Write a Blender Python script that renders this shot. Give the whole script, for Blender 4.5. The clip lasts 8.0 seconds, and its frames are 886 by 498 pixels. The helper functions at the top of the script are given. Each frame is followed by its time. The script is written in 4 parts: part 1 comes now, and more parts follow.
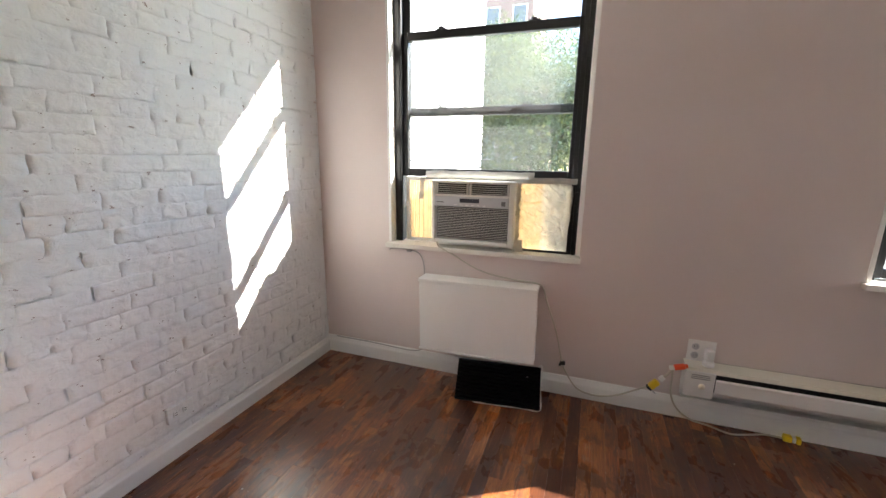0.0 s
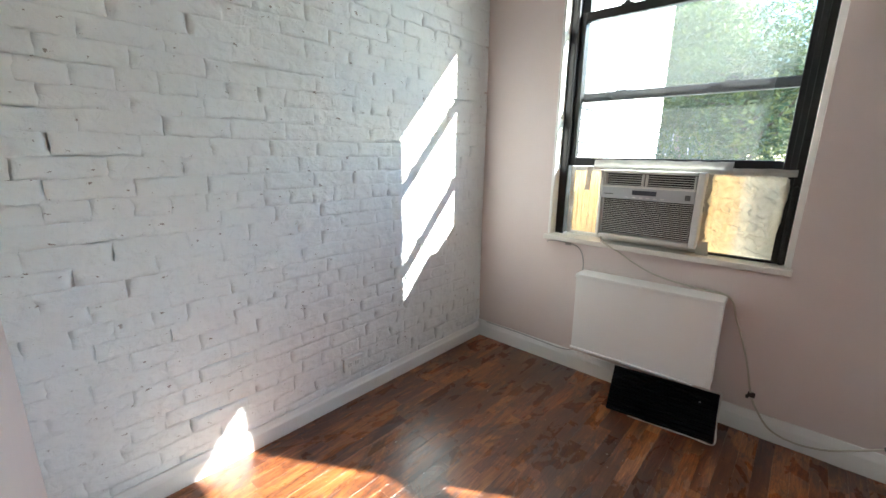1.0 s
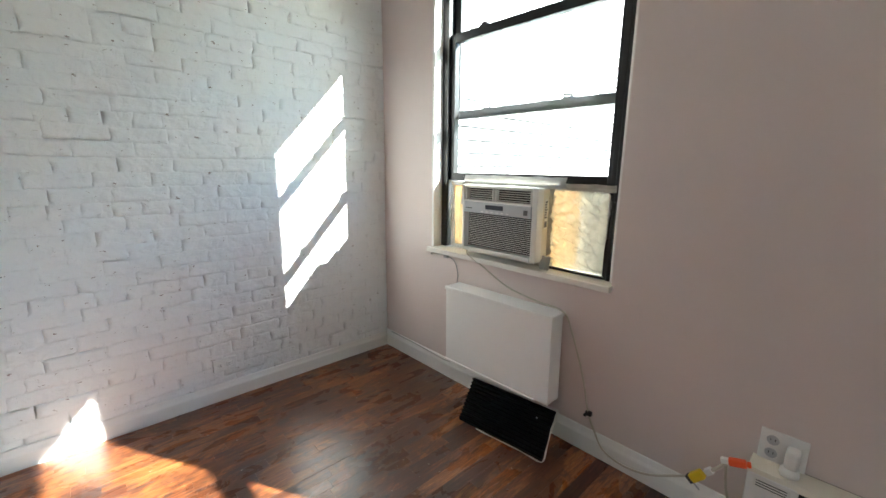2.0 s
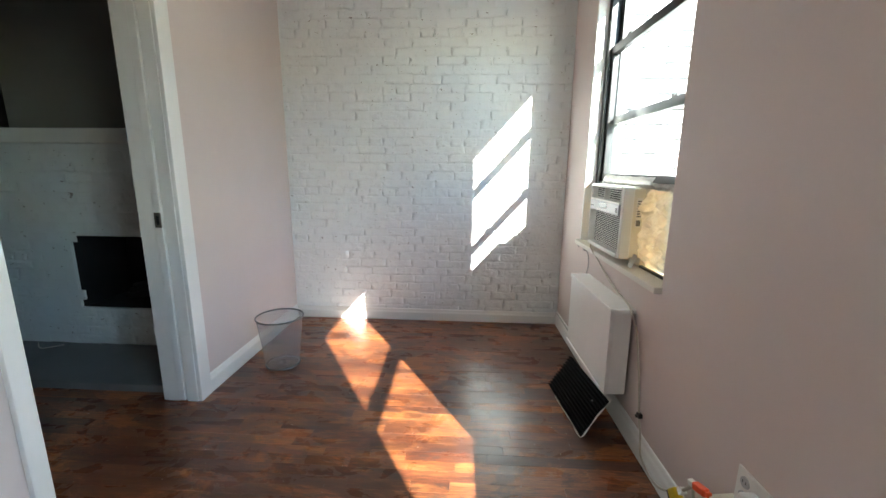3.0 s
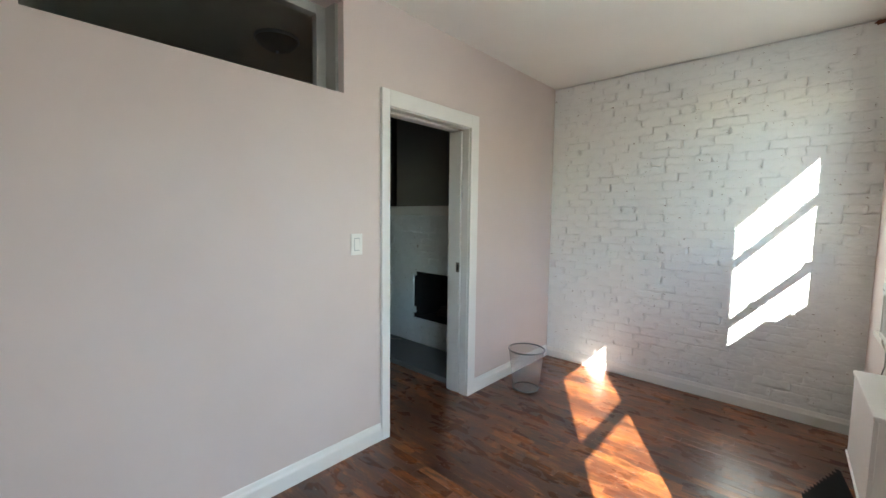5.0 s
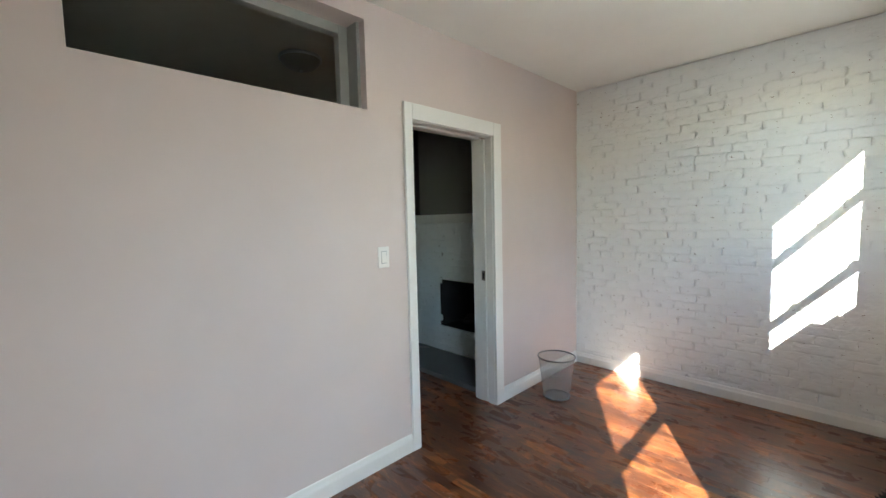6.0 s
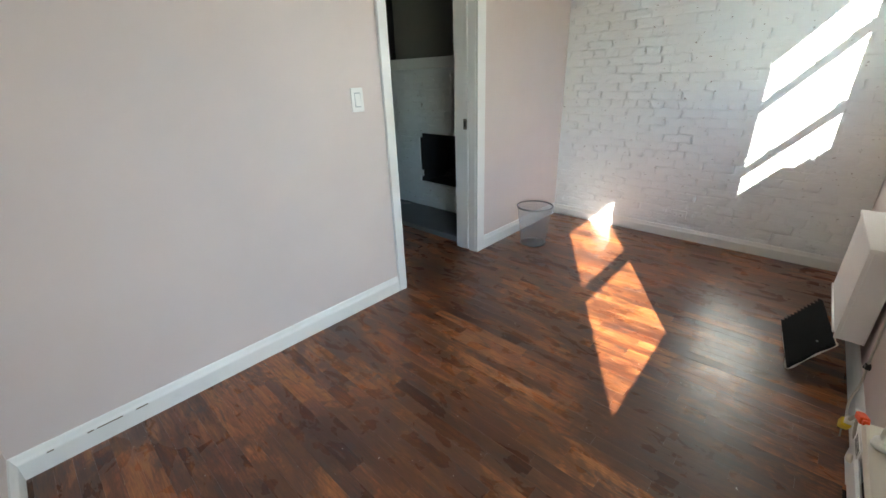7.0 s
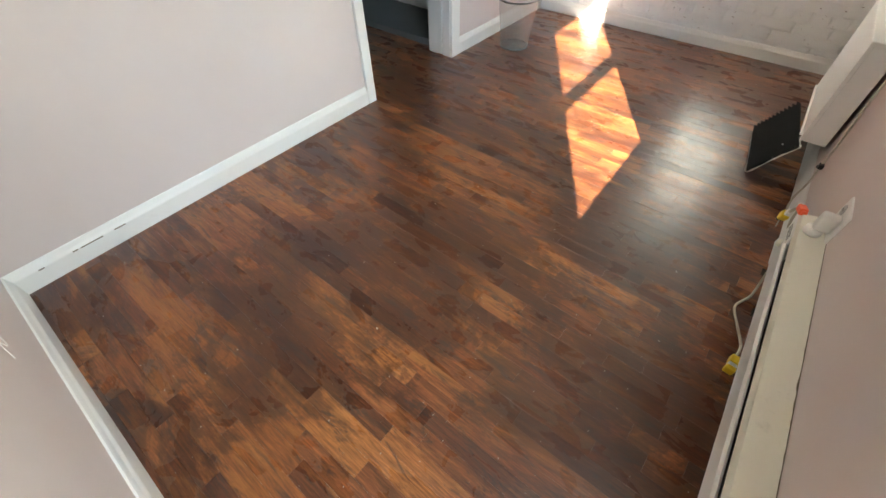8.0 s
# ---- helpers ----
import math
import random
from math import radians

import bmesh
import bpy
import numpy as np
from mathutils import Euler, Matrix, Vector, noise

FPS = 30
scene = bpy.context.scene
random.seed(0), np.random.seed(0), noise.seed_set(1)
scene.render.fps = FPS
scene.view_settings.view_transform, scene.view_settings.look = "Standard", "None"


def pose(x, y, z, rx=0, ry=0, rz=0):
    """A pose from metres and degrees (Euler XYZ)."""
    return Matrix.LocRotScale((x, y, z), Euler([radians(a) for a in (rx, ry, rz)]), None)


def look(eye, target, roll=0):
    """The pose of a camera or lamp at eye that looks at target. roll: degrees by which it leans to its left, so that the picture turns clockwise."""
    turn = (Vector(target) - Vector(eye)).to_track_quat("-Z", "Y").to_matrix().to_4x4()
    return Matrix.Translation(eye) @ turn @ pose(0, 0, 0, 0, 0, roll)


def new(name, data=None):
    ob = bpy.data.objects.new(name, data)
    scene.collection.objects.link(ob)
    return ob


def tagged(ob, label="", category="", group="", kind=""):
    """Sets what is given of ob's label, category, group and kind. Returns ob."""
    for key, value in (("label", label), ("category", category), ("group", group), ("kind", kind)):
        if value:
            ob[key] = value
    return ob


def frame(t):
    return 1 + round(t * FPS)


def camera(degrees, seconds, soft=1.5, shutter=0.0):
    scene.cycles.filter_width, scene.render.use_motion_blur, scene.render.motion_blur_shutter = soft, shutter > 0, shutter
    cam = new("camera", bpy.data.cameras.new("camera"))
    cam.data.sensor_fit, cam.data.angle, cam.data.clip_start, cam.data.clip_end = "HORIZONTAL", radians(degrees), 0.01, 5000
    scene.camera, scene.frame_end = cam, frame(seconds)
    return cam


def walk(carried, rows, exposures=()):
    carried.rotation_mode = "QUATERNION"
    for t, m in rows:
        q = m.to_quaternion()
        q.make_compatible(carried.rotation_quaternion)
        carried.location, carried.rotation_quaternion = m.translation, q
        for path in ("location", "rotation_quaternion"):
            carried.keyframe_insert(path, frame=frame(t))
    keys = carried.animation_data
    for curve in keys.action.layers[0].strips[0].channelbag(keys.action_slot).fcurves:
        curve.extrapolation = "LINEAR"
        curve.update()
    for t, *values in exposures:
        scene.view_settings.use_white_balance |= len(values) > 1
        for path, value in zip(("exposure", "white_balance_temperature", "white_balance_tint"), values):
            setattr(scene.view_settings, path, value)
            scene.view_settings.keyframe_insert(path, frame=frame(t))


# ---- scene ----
cam = camera(95.9, 8.0)
PATH = [
    (0, (1.623, 0.077, 1.288), (0.94, 1.905, 0.85), 0.7),
    (0.5, (1.558, 0.018, 1.255), (0.311, 1.51, 0.788), 1.0),
    (1, (1.589, 0.063, 1.246), (0.279, 1.501, 0.781), 0.7),
    (1.2, (1.641, 0.16, 1.257), (0.382, 1.65, 0.814), 0.2),
    (2.3, (2.577, 0.874, 1.275), (0.909, 1.917, 0.914), 1.3),
    (2.5, (2.761, 1.049, 1.29), (0.93, 1.76, 0.916), 1.1),
    (3, (3.182, 1.437, 1.258), (1.226, 1.321, 0.86), 0.5),
    (3.5, (3.37, 1.738, 1.311), (1.555, 1.0, 0.909), 1.2),
    (4, (3.557, 1.826, 1.343), (1.888, 0.784, 0.983), 1.9),
    (4.5, (3.598, 1.857, 1.368), (2.043, 0.63, 1.091), 1.7),
    (5, (3.626, 1.871, 1.384), (2.152, 0.529, 1.218), 0.7),
    (5.2, (3.636, 1.874, 1.401), (2.207, 0.477, 1.316), 0.0),
    (6.3, (3.64, 1.851, 1.422), (2.249, 0.43, 1.209), -1.6),
    (6.5, (3.632, 1.849, 1.394), (2.234, 0.462, 1.042), -1.7),
    (7, (3.634, 1.861, 1.321), (2.304, 0.597, 0.526), -1.9),
    (7.5, (3.634, 1.852, 1.271), (2.487, 0.83, -0.009), -1.8),
    (8, (3.638, 1.847, 1.262), (2.621, 1.0, -0.238), -1.2),
]
walk(cam, [(t, look(eye, target, roll)) for t, eye, target, roll in PATH], [(0.0, 3.05, 6450, 10), (0.5, 3.06, 5950, 4), (2.4, 3.07, 6000, 1), (4.0, 3.15, 6100, 2), (5.2, 3.1, 6200, 2), (6.6, 3.15, 6200, 1), (7.6, 3.5, 6500, 1), (8.0, 3.68, 6750, 2)])

# ---- light: low sun from beyond the window wall, clear sky ----
SUN_WAY = Vector((-1.653, -1.0, -1.08)).normalized()
world = bpy.data.worlds.new("sky")
scene.world = world
world.use_nodes = True
wn = world.node_tree
sky = wn.nodes.new("ShaderNodeTexSky")
sky.sky_type = "NISHITA"
sky.sun_disc = False
sky.dust_density = 0.1
sky.sun_elevation = math.asin(-SUN_WAY.z)
sky.sun_rotation = math.atan2(-SUN_WAY.x, -SUN_WAY.y)
wn.links.new(sky.outputs[0], wn.nodes["Background"].inputs[0])
wn.nodes["Background"].inputs[1].default_value = 0.15
sun = new("sun", bpy.data.lights.new("sun", "SUN"))
sun.data.energy, sun.data.angle, sun.data.color = 5.0, radians(0.5), (1.0, 0.95, 0.87)
sun.matrix_world = look((0, 0, 0), SUN_WAY)
# the open sky's light through the second window
skylight = new("skylight", bpy.data.lights.new("skylight", "AREA"))
skylight.data.shape, skylight.data.size, skylight.data.size_y = "RECTANGLE", 0.92, 1.32
skylight.data.energy, skylight.data.color = 1.0, (0.80, 0.91, 1.0)
skylight.data.spread = radians(105)
skylight.matrix_world = look((3.27, 2.455, 1.53), (3.05, 0.6, 0.0))


# ---- materials ----
def material(name, colour, rough=0.6, metal=0.0):
    m = bpy.data.materials.new(name)
    m.use_nodes = True
    b = m.node_tree.nodes["Principled BSDF"]
    b.inputs["Base Color"].default_value = (*colour, 1)
    b.inputs["Roughness"].default_value = rough
    b.inputs["Metallic"].default_value = metal
    return m


def nodes(m):
    return m.node_tree.nodes, m.node_tree.links, m.node_tree.nodes["Principled BSDF"]


def noise_node(m, scale, detail=4.0, rough=0.55, stretch=(1, 1, 1), coord="Object", shift=None):
    n, l, _ = nodes(m)
    c = n.new("ShaderNodeTexCoord")
    mp = n.new("ShaderNodeMapping")
    mp.inputs["Scale"].default_value = stretch
    l.new(c.outputs[coord], mp.inputs[0])
    if shift is not None:
        l.new(shift, mp.inputs["Location"])
    t = n.new("ShaderNodeTexNoise")
    t.inputs["Scale"].default_value = scale
    t.inputs["Detail"].default_value = detail
    t.inputs["Roughness"].default_value = rough
    l.new(mp.outputs[0], t.inputs["Vector"])
    return t.outputs["Fac"]


def ramp(m, fac, *stops):
    n, l, _ = nodes(m)
    r = n.new("ShaderNodeValToRGB")
    e = r.color_ramp.elements
    while len(e) < len(stops):
        e.new(0.5)
    for k, (p, c) in enumerate(stops):
        e[k].position = p
        e[k].color = (*c, 1) if len(c) == 3 else c
    l.new(fac, r.inputs[0])
    return r.outputs[0]


def blend(m, a, b, fac, mode="MIX"):
    n, l, _ = nodes(m)
    x = n.new("ShaderNodeMix")
    x.data_type, x.blend_type = "RGBA", mode
    for sock, v in ((x.inputs[0], fac), (x.inputs[6], a), (x.inputs[7], b)):
        if hasattr(v, "links"):
            l.new(v, sock)
        elif isinstance(v, (int, float)):
            sock.default_value = v
        else:
            sock.default_value = (*v, 1)
    return x.outputs[2]


def bump(m, height, strength, distance):
    n, l, b = nodes(m)
    k = n.new("ShaderNodeBump")
    k.inputs["Strength"].default_value = strength
    k.inputs["Distance"].default_value = distance
    l.new(height, k.inputs["Height"])
    old = b.inputs["Normal"].links
    if old:
        l.new(old[0].from_socket, k.inputs["Normal"])
    l.new(k.outputs[0], b.inputs["Normal"])


def paint(name, colour, rough, vary=0.06, grain=0.0006, grain_scale=160, dirt=0.0, lump=0.25):
    """Rolled or brushed paint: slow tone drift, fine orange-peel relief, some grime."""
    m = material(name, colour, rough)
    n, l, b = nodes(m)
    dark = tuple(c * (1 - vary) for c in colour)
    light = tuple(min(1, c * (1 + vary * 0.5)) for c in colour)
    col = ramp(m, noise_node(m, 1.3, 5), (0.3, dark), (0.7, light))
    if dirt:
        spots = ramp(m, noise_node(m, 9, 8, 0.7), (0.62, (0, 0, 0)), (0.75, (dirt, dirt, dirt)))
        col = blend(m, col, tuple(c * 0.45 for c in (0.8, 0.72, 0.6)), spots)
    l.new(col, b.inputs["Base Color"])
    r = n.new("ShaderNodeMapRange")
    r.inputs[3].default_value, r.inputs[4].default_value = rough - 0.08, rough + 0.1
    l.new(noise_node(m, 6, 4), r.inputs[0])
    l.new(r.outputs[0], b.inputs["Roughness"])
    bump(m, noise_node(m, grain_scale, 3), 0.35, grain)
    bump(m, noise_node(m, 7, 3), lump, 0.004)
    return m


PINK = paint("pale_pink_wall_paint", (0.665, 0.572, 0.538), 0.62, 0.05, 0.0008, 120)
WHITE_TRIM = paint("white_gloss_trim_paint", (0.80, 0.79, 0.76), 0.36, 0.05, 0.0006, 90, 0.12, 0.06)
CEIL = paint("ceiling_paint", (0.84, 0.82, 0.78), 0.75, 0.05, 0.0012, 90)
# grey of this lining carries the shade on the opening's inner side
LINING_SHADE = paint("shade_grey_lining", (0.40, 0.40, 0.375), 0.55, 0.08)
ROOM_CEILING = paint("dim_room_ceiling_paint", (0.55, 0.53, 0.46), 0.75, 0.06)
# next room's dimness is put into this wall colour, which cuts its bounced light
ROOM_DIMMED = paint("darkened_room_paint", (0.22, 0.21, 0.185), 0.7, 0.06)
COVER_WHITE = paint("cover_white_paint", (0.86, 0.85, 0.83), 0.45, 0.04, 0.0006, 120, 0.08, 0.08)
DIRTY_CREAM = paint("dusty_cream_enamel", (0.72, 0.68, 0.58), 0.42, 0.08, 0.0005, 120, 0.55)
HEATER_WHITE = paint("heater_white_enamel", (0.76, 0.75, 0.72), 0.35, 0.05, 0.0004, 150, 0.25)
SILL_PAINT = paint("chipped_sill_paint", (0.76, 0.73, 0.67), 0.5, 0.1, 0.0015, 60, 0.6)
BLACK_FRAME = paint("black_window_paint", (0.012, 0.012, 0.013), 0.38, 0.3, 0.0006, 80)
GREY_RAIL = paint("weathered_grey_rail", (0.045, 0.045, 0.045), 0.45, 0.2)
HEARTH = paint("grey_hearth_slate", (0.16, 0.165, 0.17), 0.55, 0.2, 0.002, 40)
SOOT = paint("sooty_firebox", (0.012, 0.012, 0.012), 0.9, 0.3, 0.004, 30)
CHAR = paint("charred_wood", (0.045, 0.042, 0.04), 0.85, 0.3, 0.003, 30)
CONCRETE = paint("outdoor_ground", (0.22, 0.21, 0.19), 0.9, 0.2, 0.004, 30)


def brick_paint():
    """Many coats of white paint over rough old brick, with chips that show the clay."""
    m = paint("thick_white_paint_on_brick", (0.81, 0.825, 0.82), 0.5, 0.04, 0.0012, 70)
    n, l, b = nodes(m)
    geo = n.new("ShaderNodeNewGeometry")

    def place_noise(scale, detail, rough, stretch=(1, 1, 1), warp=0.0):
        mp = n.new("ShaderNodeMapping")
        mp.inputs["Scale"].default_value = stretch
        l.new(geo.outputs["Position"], mp.inputs[0])
        t = n.new("ShaderNodeTexNoise")
        t.inputs["Scale"].default_value = scale
        t.inputs["Detail"].default_value = detail
        t.inputs["Roughness"].default_value = rough
        t.inputs["Distortion"].default_value = warp
        l.new(mp.outputs[0], t.inputs["Vector"])
        return t.outputs["Fac"]

    chips = ramp(m, place_noise(38, 5, 0.6, (1, 0.7, 1.3)), (0.665, (0, 0, 0)), (0.685, (1, 1, 1)))
    old = b.inputs["Base Color"].links[0].from_socket
    l.new(blend(m, old, (0.20, 0.13, 0.10), blend(m, (0, 0, 0), chips, 0.7)), b.inputs["Base Color"])
    bump(m, place_noise(6.5, 3, 0.5, (1, 1.0, 1.2), 0.3), 0.6, 0.022)
    bump(m, place_noise(24, 5, 0.6, (1, 0.9, 1.2), 0.4), 0.6, 0.010)
    return m


BRICK_PAINT = brick_paint()


def plank_wood(name, joined=False):
    """Old stained strip parquet: every board its own tone, ragged dark stains, streaky grain along y, thick glossy varnish."""
    m = material(name, (0.2, 0.07, 0.03), 0.4)
    n, l, b = nodes(m)
    geo = n.new("ShaderNodeNewGeometry")
    chance = geo.outputs["Random Per Island"] if joined else n.new("ShaderNodeObjectInfo").outputs["Random"]
    off = n.new("ShaderNodeCombineXYZ")
    mul = n.new("ShaderNodeMath")
    mul.operation = "MULTIPLY"
    mul.inputs[1].default_value = 37.0
    l.new(chance, mul.inputs[0])
    l.new(mul.outputs[0], off.inputs[0])
    l.new(mul.outputs[0], off.inputs[1])
    small = n.new("ShaderNodeVectorMath")
    small.operation = "SCALE"
    small.inputs["Scale"].default_value = 0.0022
    l.new(off.outputs[0], small.inputs[0])

    def world_noise(scale, detail, rough, stretch, boards, warp=0.6):
        """boards: the board's own shift, all of it (1), a little (0.5) or none (0)."""
        mp = n.new("ShaderNodeMapping")
        mp.inputs["Scale"].default_value = stretch
        l.new(geo.outputs["Position"], mp.inputs[0])
        if boards:
            l.new(off.outputs[0] if boards == 1 else small.outputs[0], mp.inputs["Location"])
        t = n.new("ShaderNodeTexNoise")
        t.inputs["Scale"].default_value = scale
        t.inputs["Detail"].default_value = detail
        t.inputs["Roughness"].default_value = rough
        t.inputs["Distortion"].default_value = warp
        l.new(mp.outputs[0], t.inputs["Vector"])
        return t.outputs["Fac"]

    tone = ramp(m, chance, (0.0, (0.085, 0.026, 0.013)), (0.25, (0.140, 0.043, 0.017)), (0.62, (0.215, 0.070, 0.024)), (0.90, (0.27, 0.094, 0.030)), (1.0, (0.37, 0.140, 0.043)))
    grain = ramp(m, world_noise(7, 12, 0.74, (14, 0.7, 1), 1), (0.32, (0.40, 0.36, 0.34)), (0.5, (0.97, 0.95, 0.93)), (0.68, (1.75, 1.7, 1.6)))
    col = blend(m, tone, grain, 0.9, "MULTIPLY")
    fine = ramp(m, world_noise(30, 6, 0.7, (7, 0.5, 1), 1), (0.38, (0.4, 0.38, 0.36)), (0.5, (1, 1, 1)), (0.64, (1.6, 1.55, 1.5)))
    col = blend(m, col, fine, 0.55, "MULTIPLY")
    worn = ramp(m, world_noise(4.2, 9, 0.74, (4.2, 0.6, 1), 1), (0.50, (0, 0, 0)), (0.66, (1, 1, 1)))
    col = blend(m, col, (0.46, 0.185, 0.052), blend(m, (0, 0, 0), worn, 0.58))
    # old dark stain, ragged at its edges and broken at some boards
    blot = ramp(m, world_noise(2.4, 12, 0.72, (1.25, 0.60, 1), 0.5, 0.9), (0.465, (0, 0, 0)), (0.52, (0.8, 0.8, 0.8)), (0.60, (1, 1, 1)))
    col = blend(m, col, (0.036, 0.011, 0.006), blend(m, (0, 0, 0), blot, 0.76))
    scuff = ramp(m, world_noise(6.0, 10, 0.74, (3.0, 0.7, 1), 0.5, 0.9), (0.545, (0, 0, 0)), (0.61, (1, 1, 1)))
    col = blend(m, col, (0.040, 0.026, 0.023), blend(m, (0, 0, 0), scuff, 0.7))
    flame = ramp(m, world_noise(16, 8, 0.7, (5.0, 1.1, 1), 1, 2.2), (0.585, (0, 0, 0)), (0.64, (1, 1, 1)))
    col = blend(m, col, (0.060, 0.022, 0.012), blend(m, (0, 0, 0), flame, 0.15))
    specks = ramp(m, world_noise(95, 1, 0.3, (1, 1, 1), 0), (0.80, (0, 0, 0)), (0.81, (1, 1, 1)))
    col = blend(m, col, (0.60, 0.57, 0.52), specks)
    l.new(col, b.inputs["Base Color"])
    b.inputs["Specular IOR Level"].default_value = 0.2
    r = n.new("ShaderNodeMapRange")
    r.inputs[1].default_value, r.inputs[2].default_value = 0.3, 0.7
    r.inputs[3].default_value, r.inputs[4].default_value = 0.22, 0.38
    l.new(world_noise(5, 6, 0.6, (1.5, 0.8, 1), 1), r.inputs[0])
    b.inputs["Coat Weight"].default_value = 0.75
    b.inputs["Coat IOR"].default_value = 1.55
    l.new(r.outputs[0], b.inputs["Coat Roughness"])
    bump(m, world_noise(8, 10, 0.7, (11, 0.8, 1), 1), 0.3, 0.0012)
    bump(m, world_noise(9, 4, 0.55, (1.8, 0.6, 1), 1), 0.3, 0.005)
    l.new(b.inputs["Normal"].links[0].from_socket, b.inputs["Coat Normal"])
    return m


WOOD = plank_wood("stained_parquet")
WOOD_JOINED = plank_wood("stained_parquet_of_joined_boards", True)
JOINT = paint("dark_floor_joint", (0.02, 0.012, 0.009), 0.7, 0.3)


def glass(name, haze):
    """A thin pane: clear, with a faint mirror gloss and a film of dust."""
    m = bpy.data.materials.new(name)
    m.use_nodes = True
    n, l = m.node_tree.nodes, m.node_tree.links
    n.remove(n["Principled BSDF"])
    clear = n.new("ShaderNodeBsdfTransparent")
    clear.inputs["Color"].default_value = (0.97, 0.985, 0.98, 1)
    gloss = n.new("ShaderNodeBsdfGlossy")
    gloss.inputs["Roughness"].default_value = 0.02
    pane = n.new("ShaderNodeMixShader")
    pane.inputs[0].default_value = 0.05
    l.new(clear.outputs[0], pane.inputs[1])
    l.new(gloss.outputs[0], pane.inputs[2])
    dust = n.new("ShaderNodeBsdfTranslucent")
    dust.inputs["Color"].default_value = (0.9, 0.93, 0.95, 1)
    x = n.new("ShaderNodeMixShader")
    x.inputs[0].default_value = haze
    l.new(pane.outputs[0], x.inputs[1])
    l.new(dust.outputs[0], x.inputs[2])
    l.new(x.outputs[0], n["Material Output"].inputs[0])
    return m


PANE = glass("dusty_window_glass", 0.015)


def sheer(name, colour, through_part, see_part, rough=0.4, wrinkle=0.0):
    """Thin sheets that let daylight glow through."""
    m = material(name, colour, rough)
    n, l, b = nodes(m)
    col = ramp(m, noise_node(m, 14, 6, 0.6), (0.3, tuple(c * 0.72 for c in colour)), (0.7, colour))
    l.new(col, b.inputs["Base Color"])
    t = n.new("ShaderNodeBsdfTranslucent")
    l.new(col, t.inputs[0])
    x = n.new("ShaderNodeMixShader")
    x.inputs[0].default_value = through_part
    l.new(b.outputs[0], x.inputs[1])
    l.new(t.outputs[0], x.inputs[2])
    last = x
    if see_part:
        c = n.new("ShaderNodeBsdfTransparent")
        y = n.new("ShaderNodeMixShader")
        y.inputs[0].default_value = see_part
        l.new(x.outputs[0], y.inputs[1])
        l.new(c.outputs[0], y.inputs[2])
        last = y
    l.new(last.outputs[0], n["Material Output"].inputs[0])
    if wrinkle:
        bump(m, noise_node(m, 22, 6, 0.7, (1.6, 1, 0.7)), 0.9, wrinkle)
    return m


PLEAT_PALE = sheer("pale_vinyl", (0.84, 0.79, 0.66), 0.40, 0.0, 0.5)
PLEAT = sheer("yellowed_vinyl", (0.90, 0.68, 0.38), 0.42, 0.0, 0.5)
FILM = sheer("crinkled_plastic_film", (0.95, 0.93, 0.88), 0.32, 0.22, 0.10, 0.05)
TAPE = sheer("milky_sealing_tape", (0.52, 0.51, 0.47), 0.20, 0.0, 0.3, 0.008)
AC_WHITE = paint("aged_white_plastic", (0.74, 0.73, 0.68), 0.4, 0.05, 0.0003, 200, 0.15)
AC_SIDE = paint("cream_sheet_metal", (0.72, 0.68, 0.56), 0.42, 0.06, 0.0003, 200, 0.2)
AC_GREY = paint("grey_control_plastic", (0.48, 0.49, 0.50), 0.35, 0.05)
# near-black that paints the shade inside the grille and the heater slot
VOID_SHADE = paint("black_void_shade", (0.010, 0.0095, 0.009), 0.7, 0.3)
AC_SLAT = paint("grey_grille_slat", (0.66, 0.645, 0.60), 0.45, 0.08)
SCREEN = material("dark_display", (0.05, 0.055, 0.07), 0.2)
INK = material("grey_print", (0.12, 0.12, 0.12), 0.6)
STICKER = material("sticker_paper", (0.72, 0.71, 0.66), 0.6)
BLACK_RIB = paint("black_ribbed_plastic", (0.006, 0.006, 0.007), 0.75, 0.3, 0.0005, 120)
BLACK_RIB.node_tree.nodes["Principled BSDF"].inputs["Specular IOR Level"].default_value = 0.18
TORN = paint("torn_white_foam", (0.74, 0.72, 0.66), 0.7, 0.15, 0.002, 60, 0.5)
CORD = paint("off_white_cord", (0.50, 0.46, 0.38), 0.45, 0.08)
GREY_WIRE = paint("grey_wire", (0.34, 0.32, 0.30), 0.5, 0.1)
GRIME = paint("brown_grime", (0.16, 0.12, 0.08), 0.85, 0.4)
PLATE = paint("white_plate_plastic", (0.80, 0.79, 0.76), 0.35, 0.03, 0.0002, 200)
YELLOW = paint("yellow_plug_plastic", (0.78, 0.56, 0.02), 0.4, 0.1)
ORANGE = paint("orange_connector", (0.85, 0.10, 0.02), 0.4, 0.05)
BLACK_PLASTIC = paint("black_plastic", (0.015, 0.015, 0.015), 0.45, 0.2)
LAMP_GLASS = paint("frosted_lamp_glass", (0.17, 0.16, 0.13), 0.3, 0.05)
STEEL = material("brushed_steel", (0.42, 0.43, 0.44), 0.32, 1.0)
BRASS = material("tarnished_latch", (0.22, 0.20, 0.17), 0.4, 1.0)
RIM = material("basket_rim_steel", (0.17, 0.17, 0.175), 0.28, 1.0)


